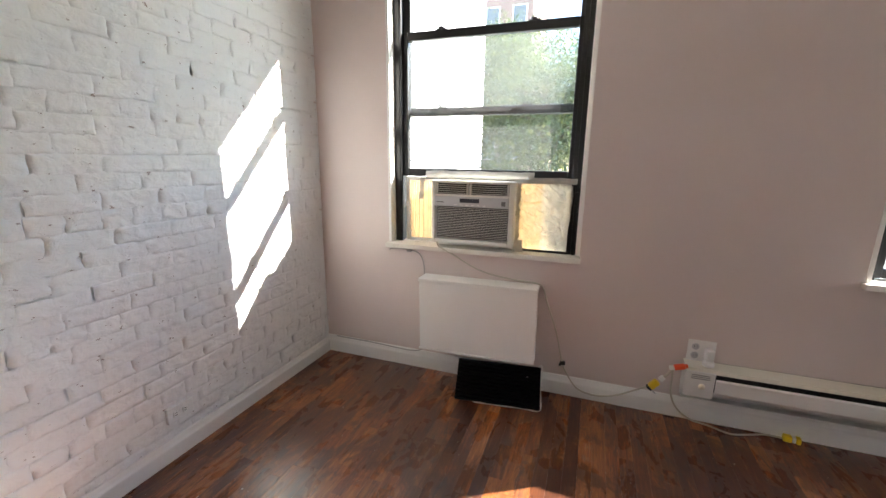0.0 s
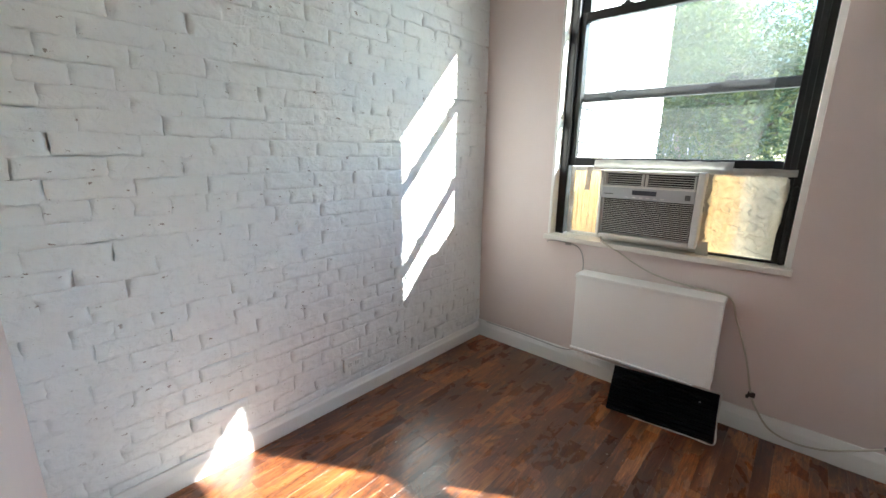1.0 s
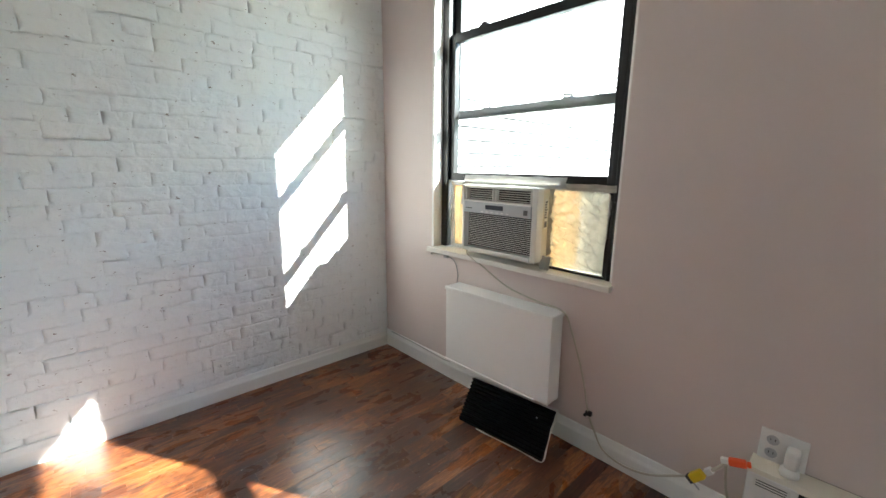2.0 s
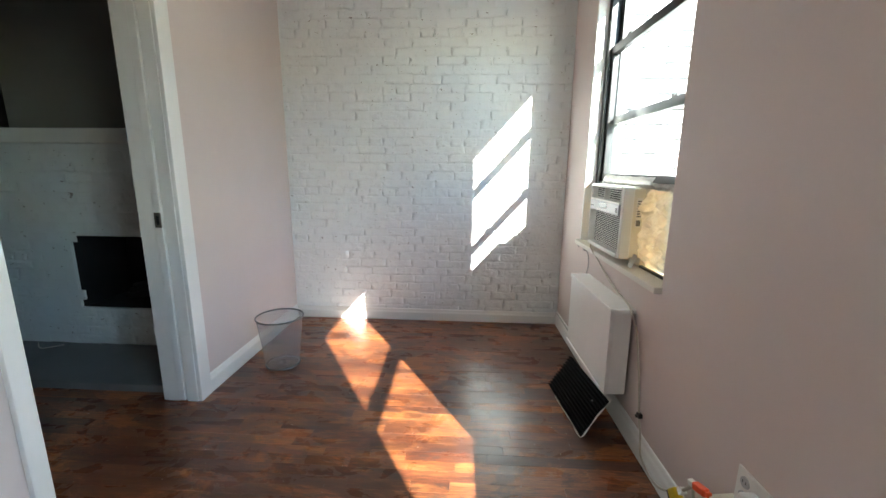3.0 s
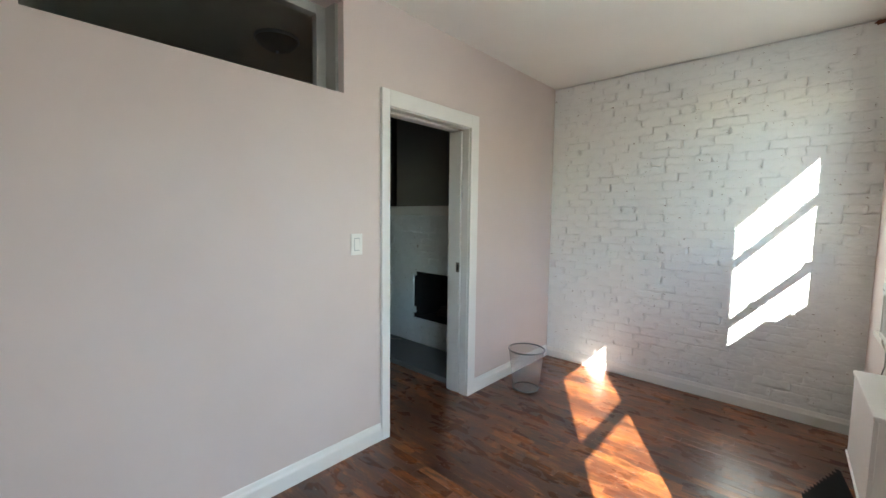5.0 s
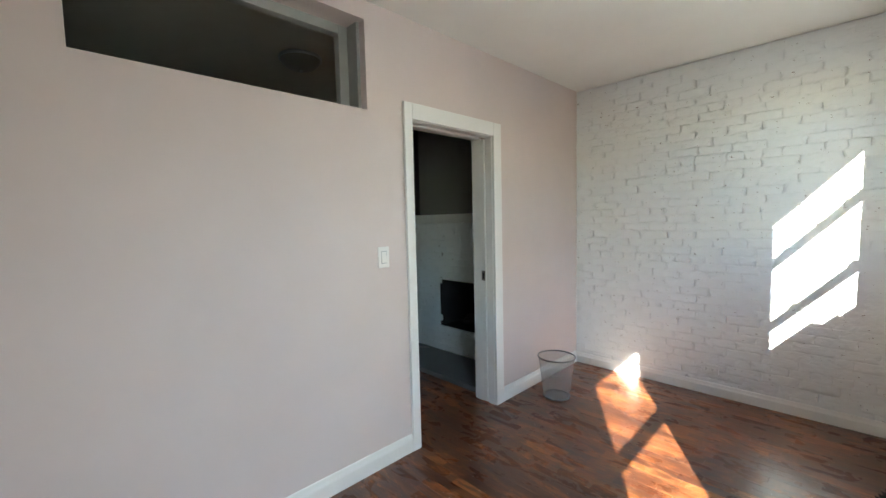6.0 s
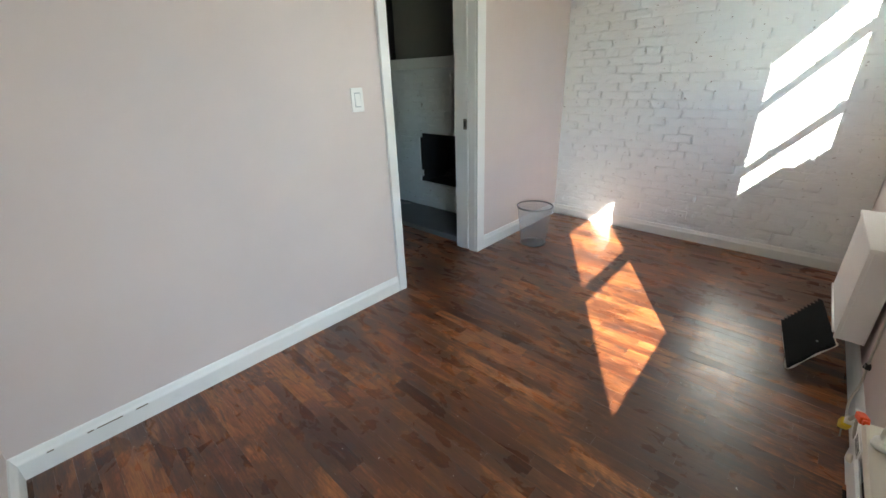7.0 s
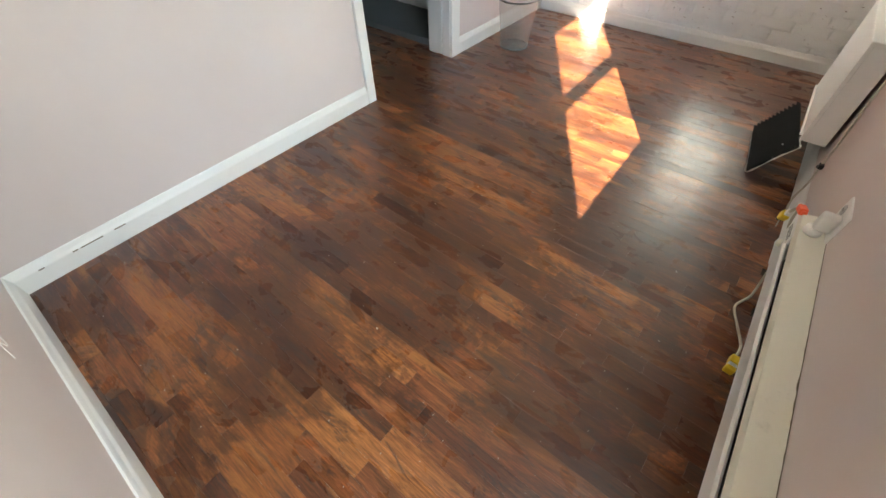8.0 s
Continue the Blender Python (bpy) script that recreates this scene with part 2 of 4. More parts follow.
def wire_mesh():
    """Fine expanded-metal mesh: the holes are far smaller than can be told apart."""
    m = material("silver_wire_mesh", (0.46, 0.465, 0.47), 0.45, 0.4)
    n, l, b = nodes(m)
    c = n.new("ShaderNodeBsdfTransparent")
    x = n.new("ShaderNodeMixShader")
    x.inputs[0].default_value = 0.68
    l.new(b.outputs[0], x.inputs[1])
    l.new(c.outputs[0], x.inputs[2])
    l.new(x.outputs[0], n["Material Output"].inputs[0])
    return m


MESH = wire_mesh()
SIDING = paint("white_painted_block", (0.82, 0.81, 0.78), 0.7, 0.06, 0.002, 40)
MORTAR = paint("dark_mortar", (0.075, 0.075, 0.075), 0.9, 0.2)
FACADE = paint("brown_brick_facade", (0.26, 0.17, 0.15), 0.8, 0.1)
FACADE_GLASS = material("far_window_glass", (0.10, 0.13, 0.16), 0.15)
BARK = paint("tree_bark", (0.10, 0.075, 0.05), 0.9, 0.3, 0.01, 20)


def leaf_material():
    m = material("leaf", (0.08, 0.14, 0.03), 0.6)
    n, l, b = nodes(m)
    b.inputs["Specular IOR Level"].default_value = 0.15
    g = n.new("ShaderNodeNewGeometry")
    col = ramp(m, g.outputs["Random Per Island"], (0.0, (0.042, 0.075, 0.034)), (0.5, (0.085, 0.125, 0.050)), (1.0, (0.19, 0.205, 0.06)))
    l.new(col, b.inputs["Base Color"])
    t = n.new("ShaderNodeBsdfTranslucent")
    l.new(col, t.inputs[0])
    x = n.new("ShaderNodeMixShader")
    x.inputs[0].default_value = 0.38
    l.new(b.outputs[0], x.inputs[1])
    l.new(t.outputs[0], x.inputs[2])
    l.new(x.outputs[0], n["Material Output"].inputs[0])
    return m


LEAF = leaf_material()


# ---- building helpers ----
def mesh_of(name, bm, mat, smooth=False):
    me = bpy.data.meshes.new(name)
    bm.normal_update()
    if smooth:
        for f in bm.faces:
            f.smooth = True
    bm.to_mesh(me)
    bm.free()
    me.materials.append(mat)
    return me


def part(name, bm, mat, parent, label="", smooth=False):
    """One mesh object under a thing or under a part."""
    ob = new(name, mesh_of(name, bm, mat, smooth))
    ob.parent = parent
    return tagged(ob, label)


def solid(name, bm, mat, label, category, kind="", group="", smooth=False, at=None):
    """A thing that is one mesh."""
    ob = new(name, mesh_of(name, bm, mat, smooth))
    if at is not None:
        ob.matrix_world = at
    return tagged(ob, label, category, group, kind)


def thing(name, label, category, at=None, kind="", group=""):
    """An Empty at the base of a thing, for its parts."""
    ob = new(name)
    ob.empty_display_size = 0.05
    if at is not None:
        ob.matrix_world = at
    return tagged(ob, label, category, group, kind)


def box(x0, x1, y0, y1, z0, z1, bevel=0.0, bm=None, m=None, seg=2):
    own = bmesh.new()
    bmesh.ops.create_cube(own, size=1)
    for v in own.verts:
        v.co = Vector(((x0 + x1) / 2 + v.co.x * (x1 - x0), (y0 + y1) / 2 + v.co.y * (y1 - y0), (z0 + z1) / 2 + v.co.z * (z1 - z0)))
    if bevel:
        bmesh.ops.bevel(own, geom=list(own.edges), offset=bevel, segments=seg, profile=0.5, affect="EDGES")
    if m is not None:
        own.transform(m)
    return own if bm is None else add(bm, own)


def add(bm, other):
    """Joins other into bm."""
    me = bpy.data.meshes.new("join")
    other.to_mesh(me)
    other.free()
    bm.from_mesh(me)
    bpy.data.meshes.remove(me)
    return bm


def extrude(profile, x0, x1, m=None):
    """A closed profile of (y, z) points drawn out along x."""
    bm = bmesh.new()
    a = [bm.verts.new((x0, y, z)) for y, z in profile]
    b = [bm.verts.new((x1, y, z)) for y, z in profile]
    k = len(profile)
    for i in range(k):
        bm.faces.new((a[i], a[(i + 1) % k], b[(i + 1) % k], b[i]))
    bm.faces.new(a[::-1])
    bm.faces.new(b)
    bmesh.ops.recalc_face_normals(bm, faces=bm.faces)
    if m is not None:
        bm.transform(m)
    return bm


def glide(points, steps=8):
    """Catmull-Rom through the points."""
    p = [Vector(q) for q in points]
    p = [2 * p[0] - p[1]] + p + [2 * p[-1] - p[-2]]
    out = []
    for i in range(1, len(p) - 2):
        for s in range(steps):
            t = s / steps
            out.append(0.5 * (2 * p[i] + (p[i + 1] - p[i - 1]) * t + (2 * p[i - 1] - 5 * p[i] + 4 * p[i + 1] - p[i + 2]) * t * t
                              + (3 * p[i] - p[i - 1] - 3 * p[i + 1] + p[i + 2]) * t ** 3))
    return out + [p[-2]]


def tube(points, radius, sides=8, steps=8, flat=1.0):
    """A cord along the points."""
    path = glide(points, steps)
    bm = bmesh.new()
    rings = []
    up = Vector((0.13, 0.21, 0.97))
    for i, q in enumerate(path):
        d = (path[min(i + 1, len(path) - 1)] - path[max(i - 1, 0)]).normalized()
        a = d.cross(up).normalized()
        b = d.cross(a).normalized()
        r = radius(i / (len(path) - 1)) if callable(radius) else radius
        rings.append([bm.verts.new(q + (a * math.cos(w) * flat + b * math.sin(w)) * r) for w in (2 * math.pi * k / sides for k in range(sides))])
    for p, q in zip(rings, rings[1:]):
        for k in range(sides):
            bm.faces.new((p[k], p[(k + 1) % sides], q[(k + 1) % sides], q[k]))
    bm.faces.new(rings[0][::-1])
    bm.faces.new(rings[-1])
    bmesh.ops.recalc_face_normals(bm, faces=bm.faces)
    return bm


def lathe(profile, sides=48, cap=True):
    """A profile of (radius, z) turned round z."""
    bm = bmesh.new()
    rings = [[bm.verts.new((r * math.cos(w), r * math.sin(w), z)) for w in (2 * math.pi * k / sides for k in range(sides))] for r, z in profile]
    for p, q in zip(rings, rings[1:]):
        for k in range(sides):
            bm.faces.new((p[k], p[(k + 1) % sides], q[(k + 1) % sides], q[k]))
    if cap:
        bm.faces.new(rings[0][::-1])
        bm.faces.new(rings[-1])
    bmesh.ops.recalc_face_normals(bm, faces=bm.faces)
    return bm


def sheet(nx, nz, f):
    """A sheet of nx by nz cells; f(s, t) gives the place."""
    bm = bmesh.new()
    g = [[bm.verts.new(f(i / nx, j / nz)) for j in range(nz + 1)] for i in range(nx + 1)]
    for i in range(nx):
        for j in range(nz):
            bm.faces.new((g[i][j], g[i + 1][j], g[i + 1][j + 1], g[i][j + 1]))
    return bm


def wall_with_holes(u0, u1, v0, v1, z0, z1, holes):
    """A wall along x with depth v0..v1 and openings (u0, u1, z0, z1) right through it."""
    us = sorted({u0, u1, *(h[0] for h in holes), *(h[1] for h in holes)})
    zs = sorted({z0, z1, *(h[2] for h in holes), *(h[3] for h in holes)})
    bm = bmesh.new()
    seen = {}

    def vert(x, y, z):
        key = (round(x, 5), round(y, 5), round(z, 5))
        if key not in seen:
            seen[key] = bm.verts.new(key)
        return seen[key]

    def full(i, j):
        if not (0 <= i < len(us) - 1 and 0 <= j < len(zs) - 1):
            return False
        cu, cz = (us[i] + us[i + 1]) / 2, (zs[j] + zs[j + 1]) / 2
        return not any(h[0] < cu < h[1] and h[2] < cz < h[3] for h in holes)

    for i in range(len(us) - 1):
        for j in range(len(zs) - 1):
            if not full(i, j):
                continue
            a, b, c, d = us[i], us[i + 1], zs[j], zs[j + 1]
            for v in (v0, v1):
                bm.faces.new([vert(a, v, c), vert(b, v, c), vert(b, v, d), vert(a, v, d)])
            for di, dj, p, q in ((-1, 0, (a, c), (a, d)), (1, 0, (b, c), (b, d)), (0, -1, (a, c), (b, c)), (0, 1, (a, d), (b, d))):
                if not full(i + di, j + dj):
                    bm.faces.new([vert(p[0], v0, p[1]), vert(q[0], v0, q[1]), vert(q[0], v1, q[1]), vert(p[0], v1, p[1])])
    bmesh.ops.recalc_face_normals(bm, faces=bm.faces)
    return bm


# ---- the room ----
W = pose(0, 2.195, 0, 0, 0, 1.2)      # the window wall's own frame: x along it, y outward
LONG, CEILING = 3.98, 2.60
DOOR_L, DOOR_R, DOOR_TOP = 1.297, 2.066, 2.022
DEEP = 0.17                            # thickness of the door wall
TR_L, TR_R, TR_B, TR_T = 2.369, 3.56, 2.028, 2.50
WIN = ((0.478, 1.582, 0.79, 2.38), (2.745, 3.90, 0.79, 2.32))

solid("wall_north", wall_with_holes(-0.2, 4.3, 0.0, 0.21, -0.3, 2.9, WIN), PINK, "pale pink plastered outside wall with two windows", "wall", "structure", at=W)
solid("wall_south", wall_with_holes(0.0, LONG, -DEEP, 0.0, -0.02, CEILING, [(DOOR_L - 0.012, DOOR_R + 0.012, -0.02, DOOR_TOP + 0.012), (TR_L, TR_R, TR_B, TR_T)]), PINK,
      "pale pink partition wall with a doorway and a high opening", "wall", "structure")
solid("wall_east", box(LONG, LONG + 0.15, -DEEP, 2.5, -0.02, CEILING), PINK, "pale pink plain end wall", "wall", "structure")
wall_west = solid("wall_west", box(-0.25, -0.018, -0.17, 2.5, -0.3, 2.9), BRICK_PAINT, "white painted old brick wall, uneven and chipped", "wall", "structure")
solid("ceiling", box(-0.2, 4.2, -0.16, 2.5, CEILING, CEILING + 0.2), CEIL, "off-white plain painted ceiling", "ceiling", "structure")
floor = solid("floor", box(-0.2, 4.4, -2.3, 2.5, -0.12, -0.012), JOINT, "dark stained old strip parquet floor, blotchy and worn", "floor", "structure")

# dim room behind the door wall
solid("wall_back_room_west", box(0.02, 0.2, -2.0, -DEEP, -0.02, 2.8), ROOM_DIMMED, "wall of the next room, colour darkened for dimness", "wall", "structure")
solid("wall_back_room_south", box(-0.1, 4.6, -2.15, -2.0, -0.02, 2.8), ROOM_DIMMED, "back wall of the next room, colour darkened for dimness", "wall", "structure")
solid("wall_back_room_east", box(4.4, 4.55, -2.0, -DEEP, -0.02, 2.8), ROOM_DIMMED, "side wall of the next room, colour darkened for dimness", "wall", "structure")
solid("wall_back_room_north", box(LONG + 0.15, 4.6, -DEEP, -0.05, -0.02, 2.8), ROOM_DIMMED, "wall of the next room, colour darkened for dimness", "wall", "structure")
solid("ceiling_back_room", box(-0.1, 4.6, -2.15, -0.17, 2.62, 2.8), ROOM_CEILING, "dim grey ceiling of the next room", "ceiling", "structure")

# baseboards: a flat board with a rounded top
BOARD = [(0, 0), (0.017, 0), (0.017, 0.066), (0.0155, 0.071), (0.011, 0.080), (0.0075, 0.093), (0.005, 0.0985), (0.0, 0.10)]


def baseboard(name, length, at, high=1.0):
    bm = extrude([(y, z * high) for y, z in BOARD], 0, length)
    return solid(name, bm, WHITE_TRIM, "white painted wooden baseboard with a rounded top", "baseboard", "structure", at=at)


baseboard("baseboard", 1.205, pose(0.02, 0.0, 0), 1.08)
south_board = baseboard("baseboard", LONG - 2.128, pose(2.128, 0.0, 0), 1.08)
for x0, x1, z in ((1.43, 1.475, 0.0715), (1.52, 1.605, 0.0712), (1.615, 1.635, 0.0716), (1.735, 1.755, 0.0712)):
    part("paint_chip", box(x0, x1, 0.0155, 0.0178, z - 0.0028, z + 0.0022, 0.0006), GRIME, south_board, "chip in the paint")
baseboard("baseboard", 2.2, pose(0.004, 2.2, 0, 0, 0, -90), 0.95)
baseboard("baseboard", 2.2, pose(LONG, 0.0, 0, 0, 0, 90), 1.08)
baseboard("baseboard", 4.0, W @ pose(4.0, 0, 0, 0, 0, 180), 1.12)

# door casing, jamb and pocket door
CASE = 0.088
for name, x0, x1, z0, z1 in (("trim", DOOR_L - CASE, DOOR_L, 0.0, DOOR_TOP + 0.095), ("trim", DOOR_R, DOOR_R + CASE - 0.028, 0.0, DOOR_TOP + 0.095), ("trim", DOOR_L, DOOR_R, DOOR_TOP, DOOR_TOP + 0.095)):
    solid(name, box(x0, x1, 0.0, 0.021, z0, z1, 0.003), WHITE_TRIM, "white painted flat door casing board", "door casing", "structure")
    solid(name, box(x0, x1, -DEEP - 0.026, -DEEP, z0, z1, 0.003), WHITE_TRIM, "white painted flat door casing board", "door casing", "structure")
for name, x0, x1, z0, z1 in (("door_jamb", DOOR_L - 0.012, DOOR_L + 0.004, 0.0, DOOR_TOP), ("door_jamb", DOOR_R - 0.004, DOOR_R + 0.012, 0.0, DOOR_TOP), ("door_jamb", DOOR_L + 0.004, DOOR_R - 0.004, DOOR_TOP - 0.004, DOOR_TOP + 0.012)):
    solid(name, box(x0, x1, -0.062, 0.0, z0, z1, 0.002), WHITE_TRIM, "white painted door jamb board", "door jamb", "structure")
    solid(name, box(x0, x1, -DEEP, -0.108, z0, z1, 0.002), WHITE_TRIM, "white painted door jamb board", "door jamb", "structure")
door = thing("door_1", "white pocket door slid almost fully into the wall", "door", pose(DOOR_L, -0.085, 0), "structure")
part("door_leaf", box(-0.085, 0.012, -0.018, 0.018, 0.008, DOOR_TOP - 0.012, 0.003), WHITE_TRIM, door)
latch = part("latch", box(0.010, 0.0145, -0.0165, 0.0165, 0.955, 1.03, 0.001), BRASS, door, "dull metal pocket door edge latch")
part("latch_slot", box(0.0142, 0.0155, -0.007, 0.007, 0.97, 1.015), BLACK_PLASTIC, latch)

# lining of the high opening
for name, x0, x1, y0, y1, z0, z1 in (("trim", TR_L, TR_L + 0.02, -DEEP, -0.05, TR_B, TR_T), ("trim", TR_L + 0.02, TR_L + 0.075, -DEEP - 0.02, -DEEP + 0.03, TR_B, TR_T), ("trim", TR_L + 0.075, TR_R, -DEEP - 0.02, -DEEP + 0.03, TR_T - 0.05, TR_T)):
    solid(name, box(x0, x1, y0, y1, z0, z1, 0.003), LINING_SHADE, "lining strip of the high opening, greyed as in shade", "trim", "structure")


# ---- windows: double-hung sashes in black frames, white reveals and sills ----
def sash(name, parent, x0, x1, z0, z1, y, top_locks, mat, label, low_keepers=()):
    """A black sash frame with its pane and two sash locks."""
    side, rail = 0.042, 0.045
    bm = box(x0, x0 + side, y - 0.018, y + 0.018, z0, z1, 0.003)
    box(x1 - side, x1, y - 0.018, y + 0.018, z0, z1, 0.003, bm)
    box(x0 + side, x1 - side, y - 0.018, y + 0.018, z1 - rail, z1, 0.003, bm)
    box(x0 + side, x1 - side, y - 0.018, y + 0.018, z0, z0 + rail, 0.003, bm)
    ob = part(name, bm, mat, parent, label)
    pane = part("pane", box(x0 + side - 0.006, x1 - side + 0.006, y - 0.002, y + 0.002, z0 + rail - 0.006, z1 - rail + 0.006), PANE, ob, "dusty clear window pane")
    pane.visible_shadow = False
    for k in top_locks:
        c = x0 + (x1 - x0) * k
        lock = box(c - 0.03, c + 0.03, y - 0.016, y + 0.012, z1, z1 + 0.008, 0.002)
        box(c - 0.018, c + 0.012, y - 0.012, y + 0.008, z1 + 0.008, z1 + 0.02, 0.004, lock)
        part("sash_lock", lock, mat, ob)
    for k in low_keepers:
        c, z = x0 + (x1 - x0) * k, z0 + rail
        keep = box(c - 0.028, c + 0.028, y - 0.016, y - 0.006, z, z + 0.005, 0.001)
        for d in (-0.022, 0.016):
            box(c + d, c + d + 0.006, y - 0.016, y - 0.006, z + 0.005, z + 0.014, 0.001, keep)
        box(c - 0.022, c + 0.022, y - 0.016, y - 0.006, z + 0.014, z + 0.018, 0.001, keep)
        part("keeper", keep, mat, ob)
    return ob


def window(name, x0, x1, z0, z1, lower, upper, label):
    win = thing(name, label, "window", W, "structure")
    # white reveal boards, then the black frame, then the two sashes
    rv = box(x0, x0 + 0.018, -0.004, 0.062, z0, z1, 0.003)
    box(x1 - 0.024, x1, 0.032, 0.062, z0, z1, 0.003, rv)
    box(x0 + 0.018, x1 - 0.024, 0.004, 0.062, z1 - 0.02, z1, 0.003, rv)
    part("reveal", rv, WHITE_TRIM, win, "white painted window reveal")
    fr = box(x0, x0 + 0.050, 0.062, 0.168, z0, z1, 0.003)
    box(x0 + 0.050, x0 + 0.062, 0.062, 0.078, z0, z1, 0.002, fr)
    box(x1 - 0.050, x1, 0.062, 0.168, z0, z1, 0.003, fr)
    box(x1 - 0.072, x1 - 0.050, 0.062, 0.078, z0, z1, 0.002, fr)
    box(x0 + 0.050, x1 - 0.050, 0.062, 0.168, z1 - 0.05, z1, 0.003, fr)
    part("window_frame", fr, BLACK_FRAME, win, "black painted window frame")
    st = box(x0 - 0.012, x1 + 0.006, -0.034, 0.21, z0 - 0.024, z0 + 0.004, 0.004)
    part("window_sill", st, SILL_PAINT, win, "chipped dirty white window sill")
    a, b = x0 + 0.052, x1 - 0.052
    sash("lower_sash", win, a, b, *lower, 0.098, (0.24, 0.74), BLACK_FRAME, "black painted lower sash")
    sash("upper_sash", win, a, b, *upper, 0.140, (), GREY_RAIL, "weathered dark grey upper sash", (0.24, 0.72) if lower[0] > 1 else ())
    return win


window("window_1", *WIN[0], (1.188, 1.975), (1.532, 2.335), "black double-hung window, lower sash raised over an air conditioner")
window("window_2", *WIN[1], (0.80, 1.545), (1.515, 2.235), "black double-hung window, closed, letting sun onto the floor")

# ---- the air conditioner in the window ----
AX0, AX1, AZ0, AZ1 = 0.772, 1.236, 0.828, 1.176
ac = thing("window_air_conditioner", "aged white air conditioner with grey controls, on the sill", "air conditioner", W)
F = -0.050                       # its front
part("body", box(AX0 + 0.006, AX1 - 0.004, F + 0.05, 0.44, AZ0 + 0.008, AZ1 - 0.006, 0.006), AC_SIDE, ac, "cream sheet-metal case, yellowed")
bz = box(AX0, AX0 + 0.018, F, F + 0.056, AZ0, AZ1, 0.004)
box(AX1 - 0.030, AX1, F + 0.004, F + 0.056, AZ0, AZ1, 0.006, bz)
box(AX0 + 0.018, AX1 - 0.030, F, F + 0.056, AZ1 - 0.016, AZ1, 0.004, bz)
box(AX0 + 0.018, AX1 - 0.030, F, F + 0.056, AZ0, AZ0 + 0.022, 0.004, bz)
box(AX0 + 0.018, AX1 - 0.030, F - 0.002, F + 0.05, AZ1 - 0.086, AZ1 - 0.076, 0.002, bz)
part("bezel", bz, AC_WHITE, ac)
# sheet behind the slats, coloured black for the shade in their gaps
part("grille_back", box(AX0 + 0.012, AX1 - 0.024, F + 0.034, F + 0.040, AZ0 + 0.01, AZ1 - 0.01), VOID_SHADE, ac)
pan = part("control_panel", box(AX0 + 0.018, AX1 - 0.030, F - 0.004, F + 0.03, AZ1 - 0.142, AZ1 - 0.086, 0.003), AC_GREY, ac, "grey control panel with a dark display")
part("display", box(AX0 + 0.165, AX0 + 0.275, F - 0.0055, F - 0.003, AZ1 - 0.118, AZ1 - 0.096, 0.0005), SCREEN, pan)
for k in range(6):
    x = AX0 + 0.135 + 0.032 * k
    part("button", box(x, x + 0.016, F - 0.0055, F - 0.003, AZ1 - 0.133, AZ1 - 0.129, 0.0005), PLATE, pan)
part("maker_mark", box(AX0 + 0.03, AX0 + 0.075, F - 0.0055, F - 0.003, AZ1 - 0.121, AZ1 - 0.116), INK, pan)
part("badge", box(AX1 - 0.068, AX1 - 0.046, F - 0.0055, F - 0.003, AZ1 - 0.128, AZ1 - 0.104), INK, pan)
for k in range(19):
    z = AZ0 + 0.030 + k * 0.0093
    part("slat", extrude([(F + 0.004, z), (F + 0.004, z + 0.0026), (F + 0.009, z + 0.0021), (F + 0.009, z + 0.0006)], AX0 + 0.016, AX1 - 0.028), AC_SLAT, ac)
for x0, x1 in ((AX0 + 0.022, AX0 + 0.207), (AX0 + 0.217, AX1 - 0.034)):
    vane = part("air_vane", box(x0, x0 + 0.007, F + 0.004, F + 0.03, AZ1 - 0.074, AZ1 - 0.018, 0.001), AC_WHITE, ac, "louvred air outlet vane")
    part("vane_side", box(x1 - 0.007, x1, F + 0.004, F + 0.03, AZ1 - 0.074, AZ1 - 0.018, 0.001), AC_WHITE, vane)
    for k in range(5):
        z = AZ1 - 0.070 + k * 0.0108
        part("louvre", extrude([(F + 0.006, z), (F + 0.006, z + 0.0026), (F + 0.026, z + 0.0022), (F + 0.026, z + 0.0008)], x0 + 0.007, x1 - 0.007), AC_SLAT, vane)
lab = part("warning_label", box(AX1 - 0.0044, AX1 - 0.0028, 0.020, 0.046, 0.985, 1.125), STICKER, ac, "printed label with tiny lines and a code block")
for k in range(7):
    part("print_line", box(AX1 - 0.0032, AX1 - 0.0020, 0.023, 0.023 + (0.014 if k % 3 else 0.020), 1.035 + k * 0.012, 1.0415 + k * 0.012), INK, lab)
part("print_block", box(AX1 - 0.0032, AX1 - 0.0020, 0.023, 0.043, 0.992, 1.020), INK, lab)

# pleated side panel, and the taped film on the other side
lp = thing("accordion_panel", "yellowed pleated filler panel in a white frame", "filler panel", W, "", "filler panels beside the air conditioner")
part("pleats", sheet(64, 1, lambda s, t: (0.578 + 0.197 * s, 0.088 + 0.014 * abs(((s * 14) % 1) - 0.5) * 2, 0.800 + 0.37 * t)), PLEAT, lp)
fb = box(0.556, 0.580, 0.080, 0.100, 0.800, 1.186, 0.003)
box(0.580, 0.772, 0.080, 0.100, 1.160, 1.186, 0.003, fb)
box(0.580, 0.772, 0.080, 0.104, 0.797, 0.816, 0.003, fb)
part("panel_frame", fb, AC_WHITE, lp)
rp = thing("accordion_panel", "yellowed pleated vinyl filler panel behind taped plastic film", "filler panel", W, "", "filler panels beside the air conditioner")
part("pleats", sheet(40, 1, lambda s, t: (1.228 + 0.135 * s, 0.096 + 0.014 * abs(((s * 9) % 1) - 0.5) * 2, 0.797 + 0.375 * t)), PLEAT, rp, "yellowed pleats")
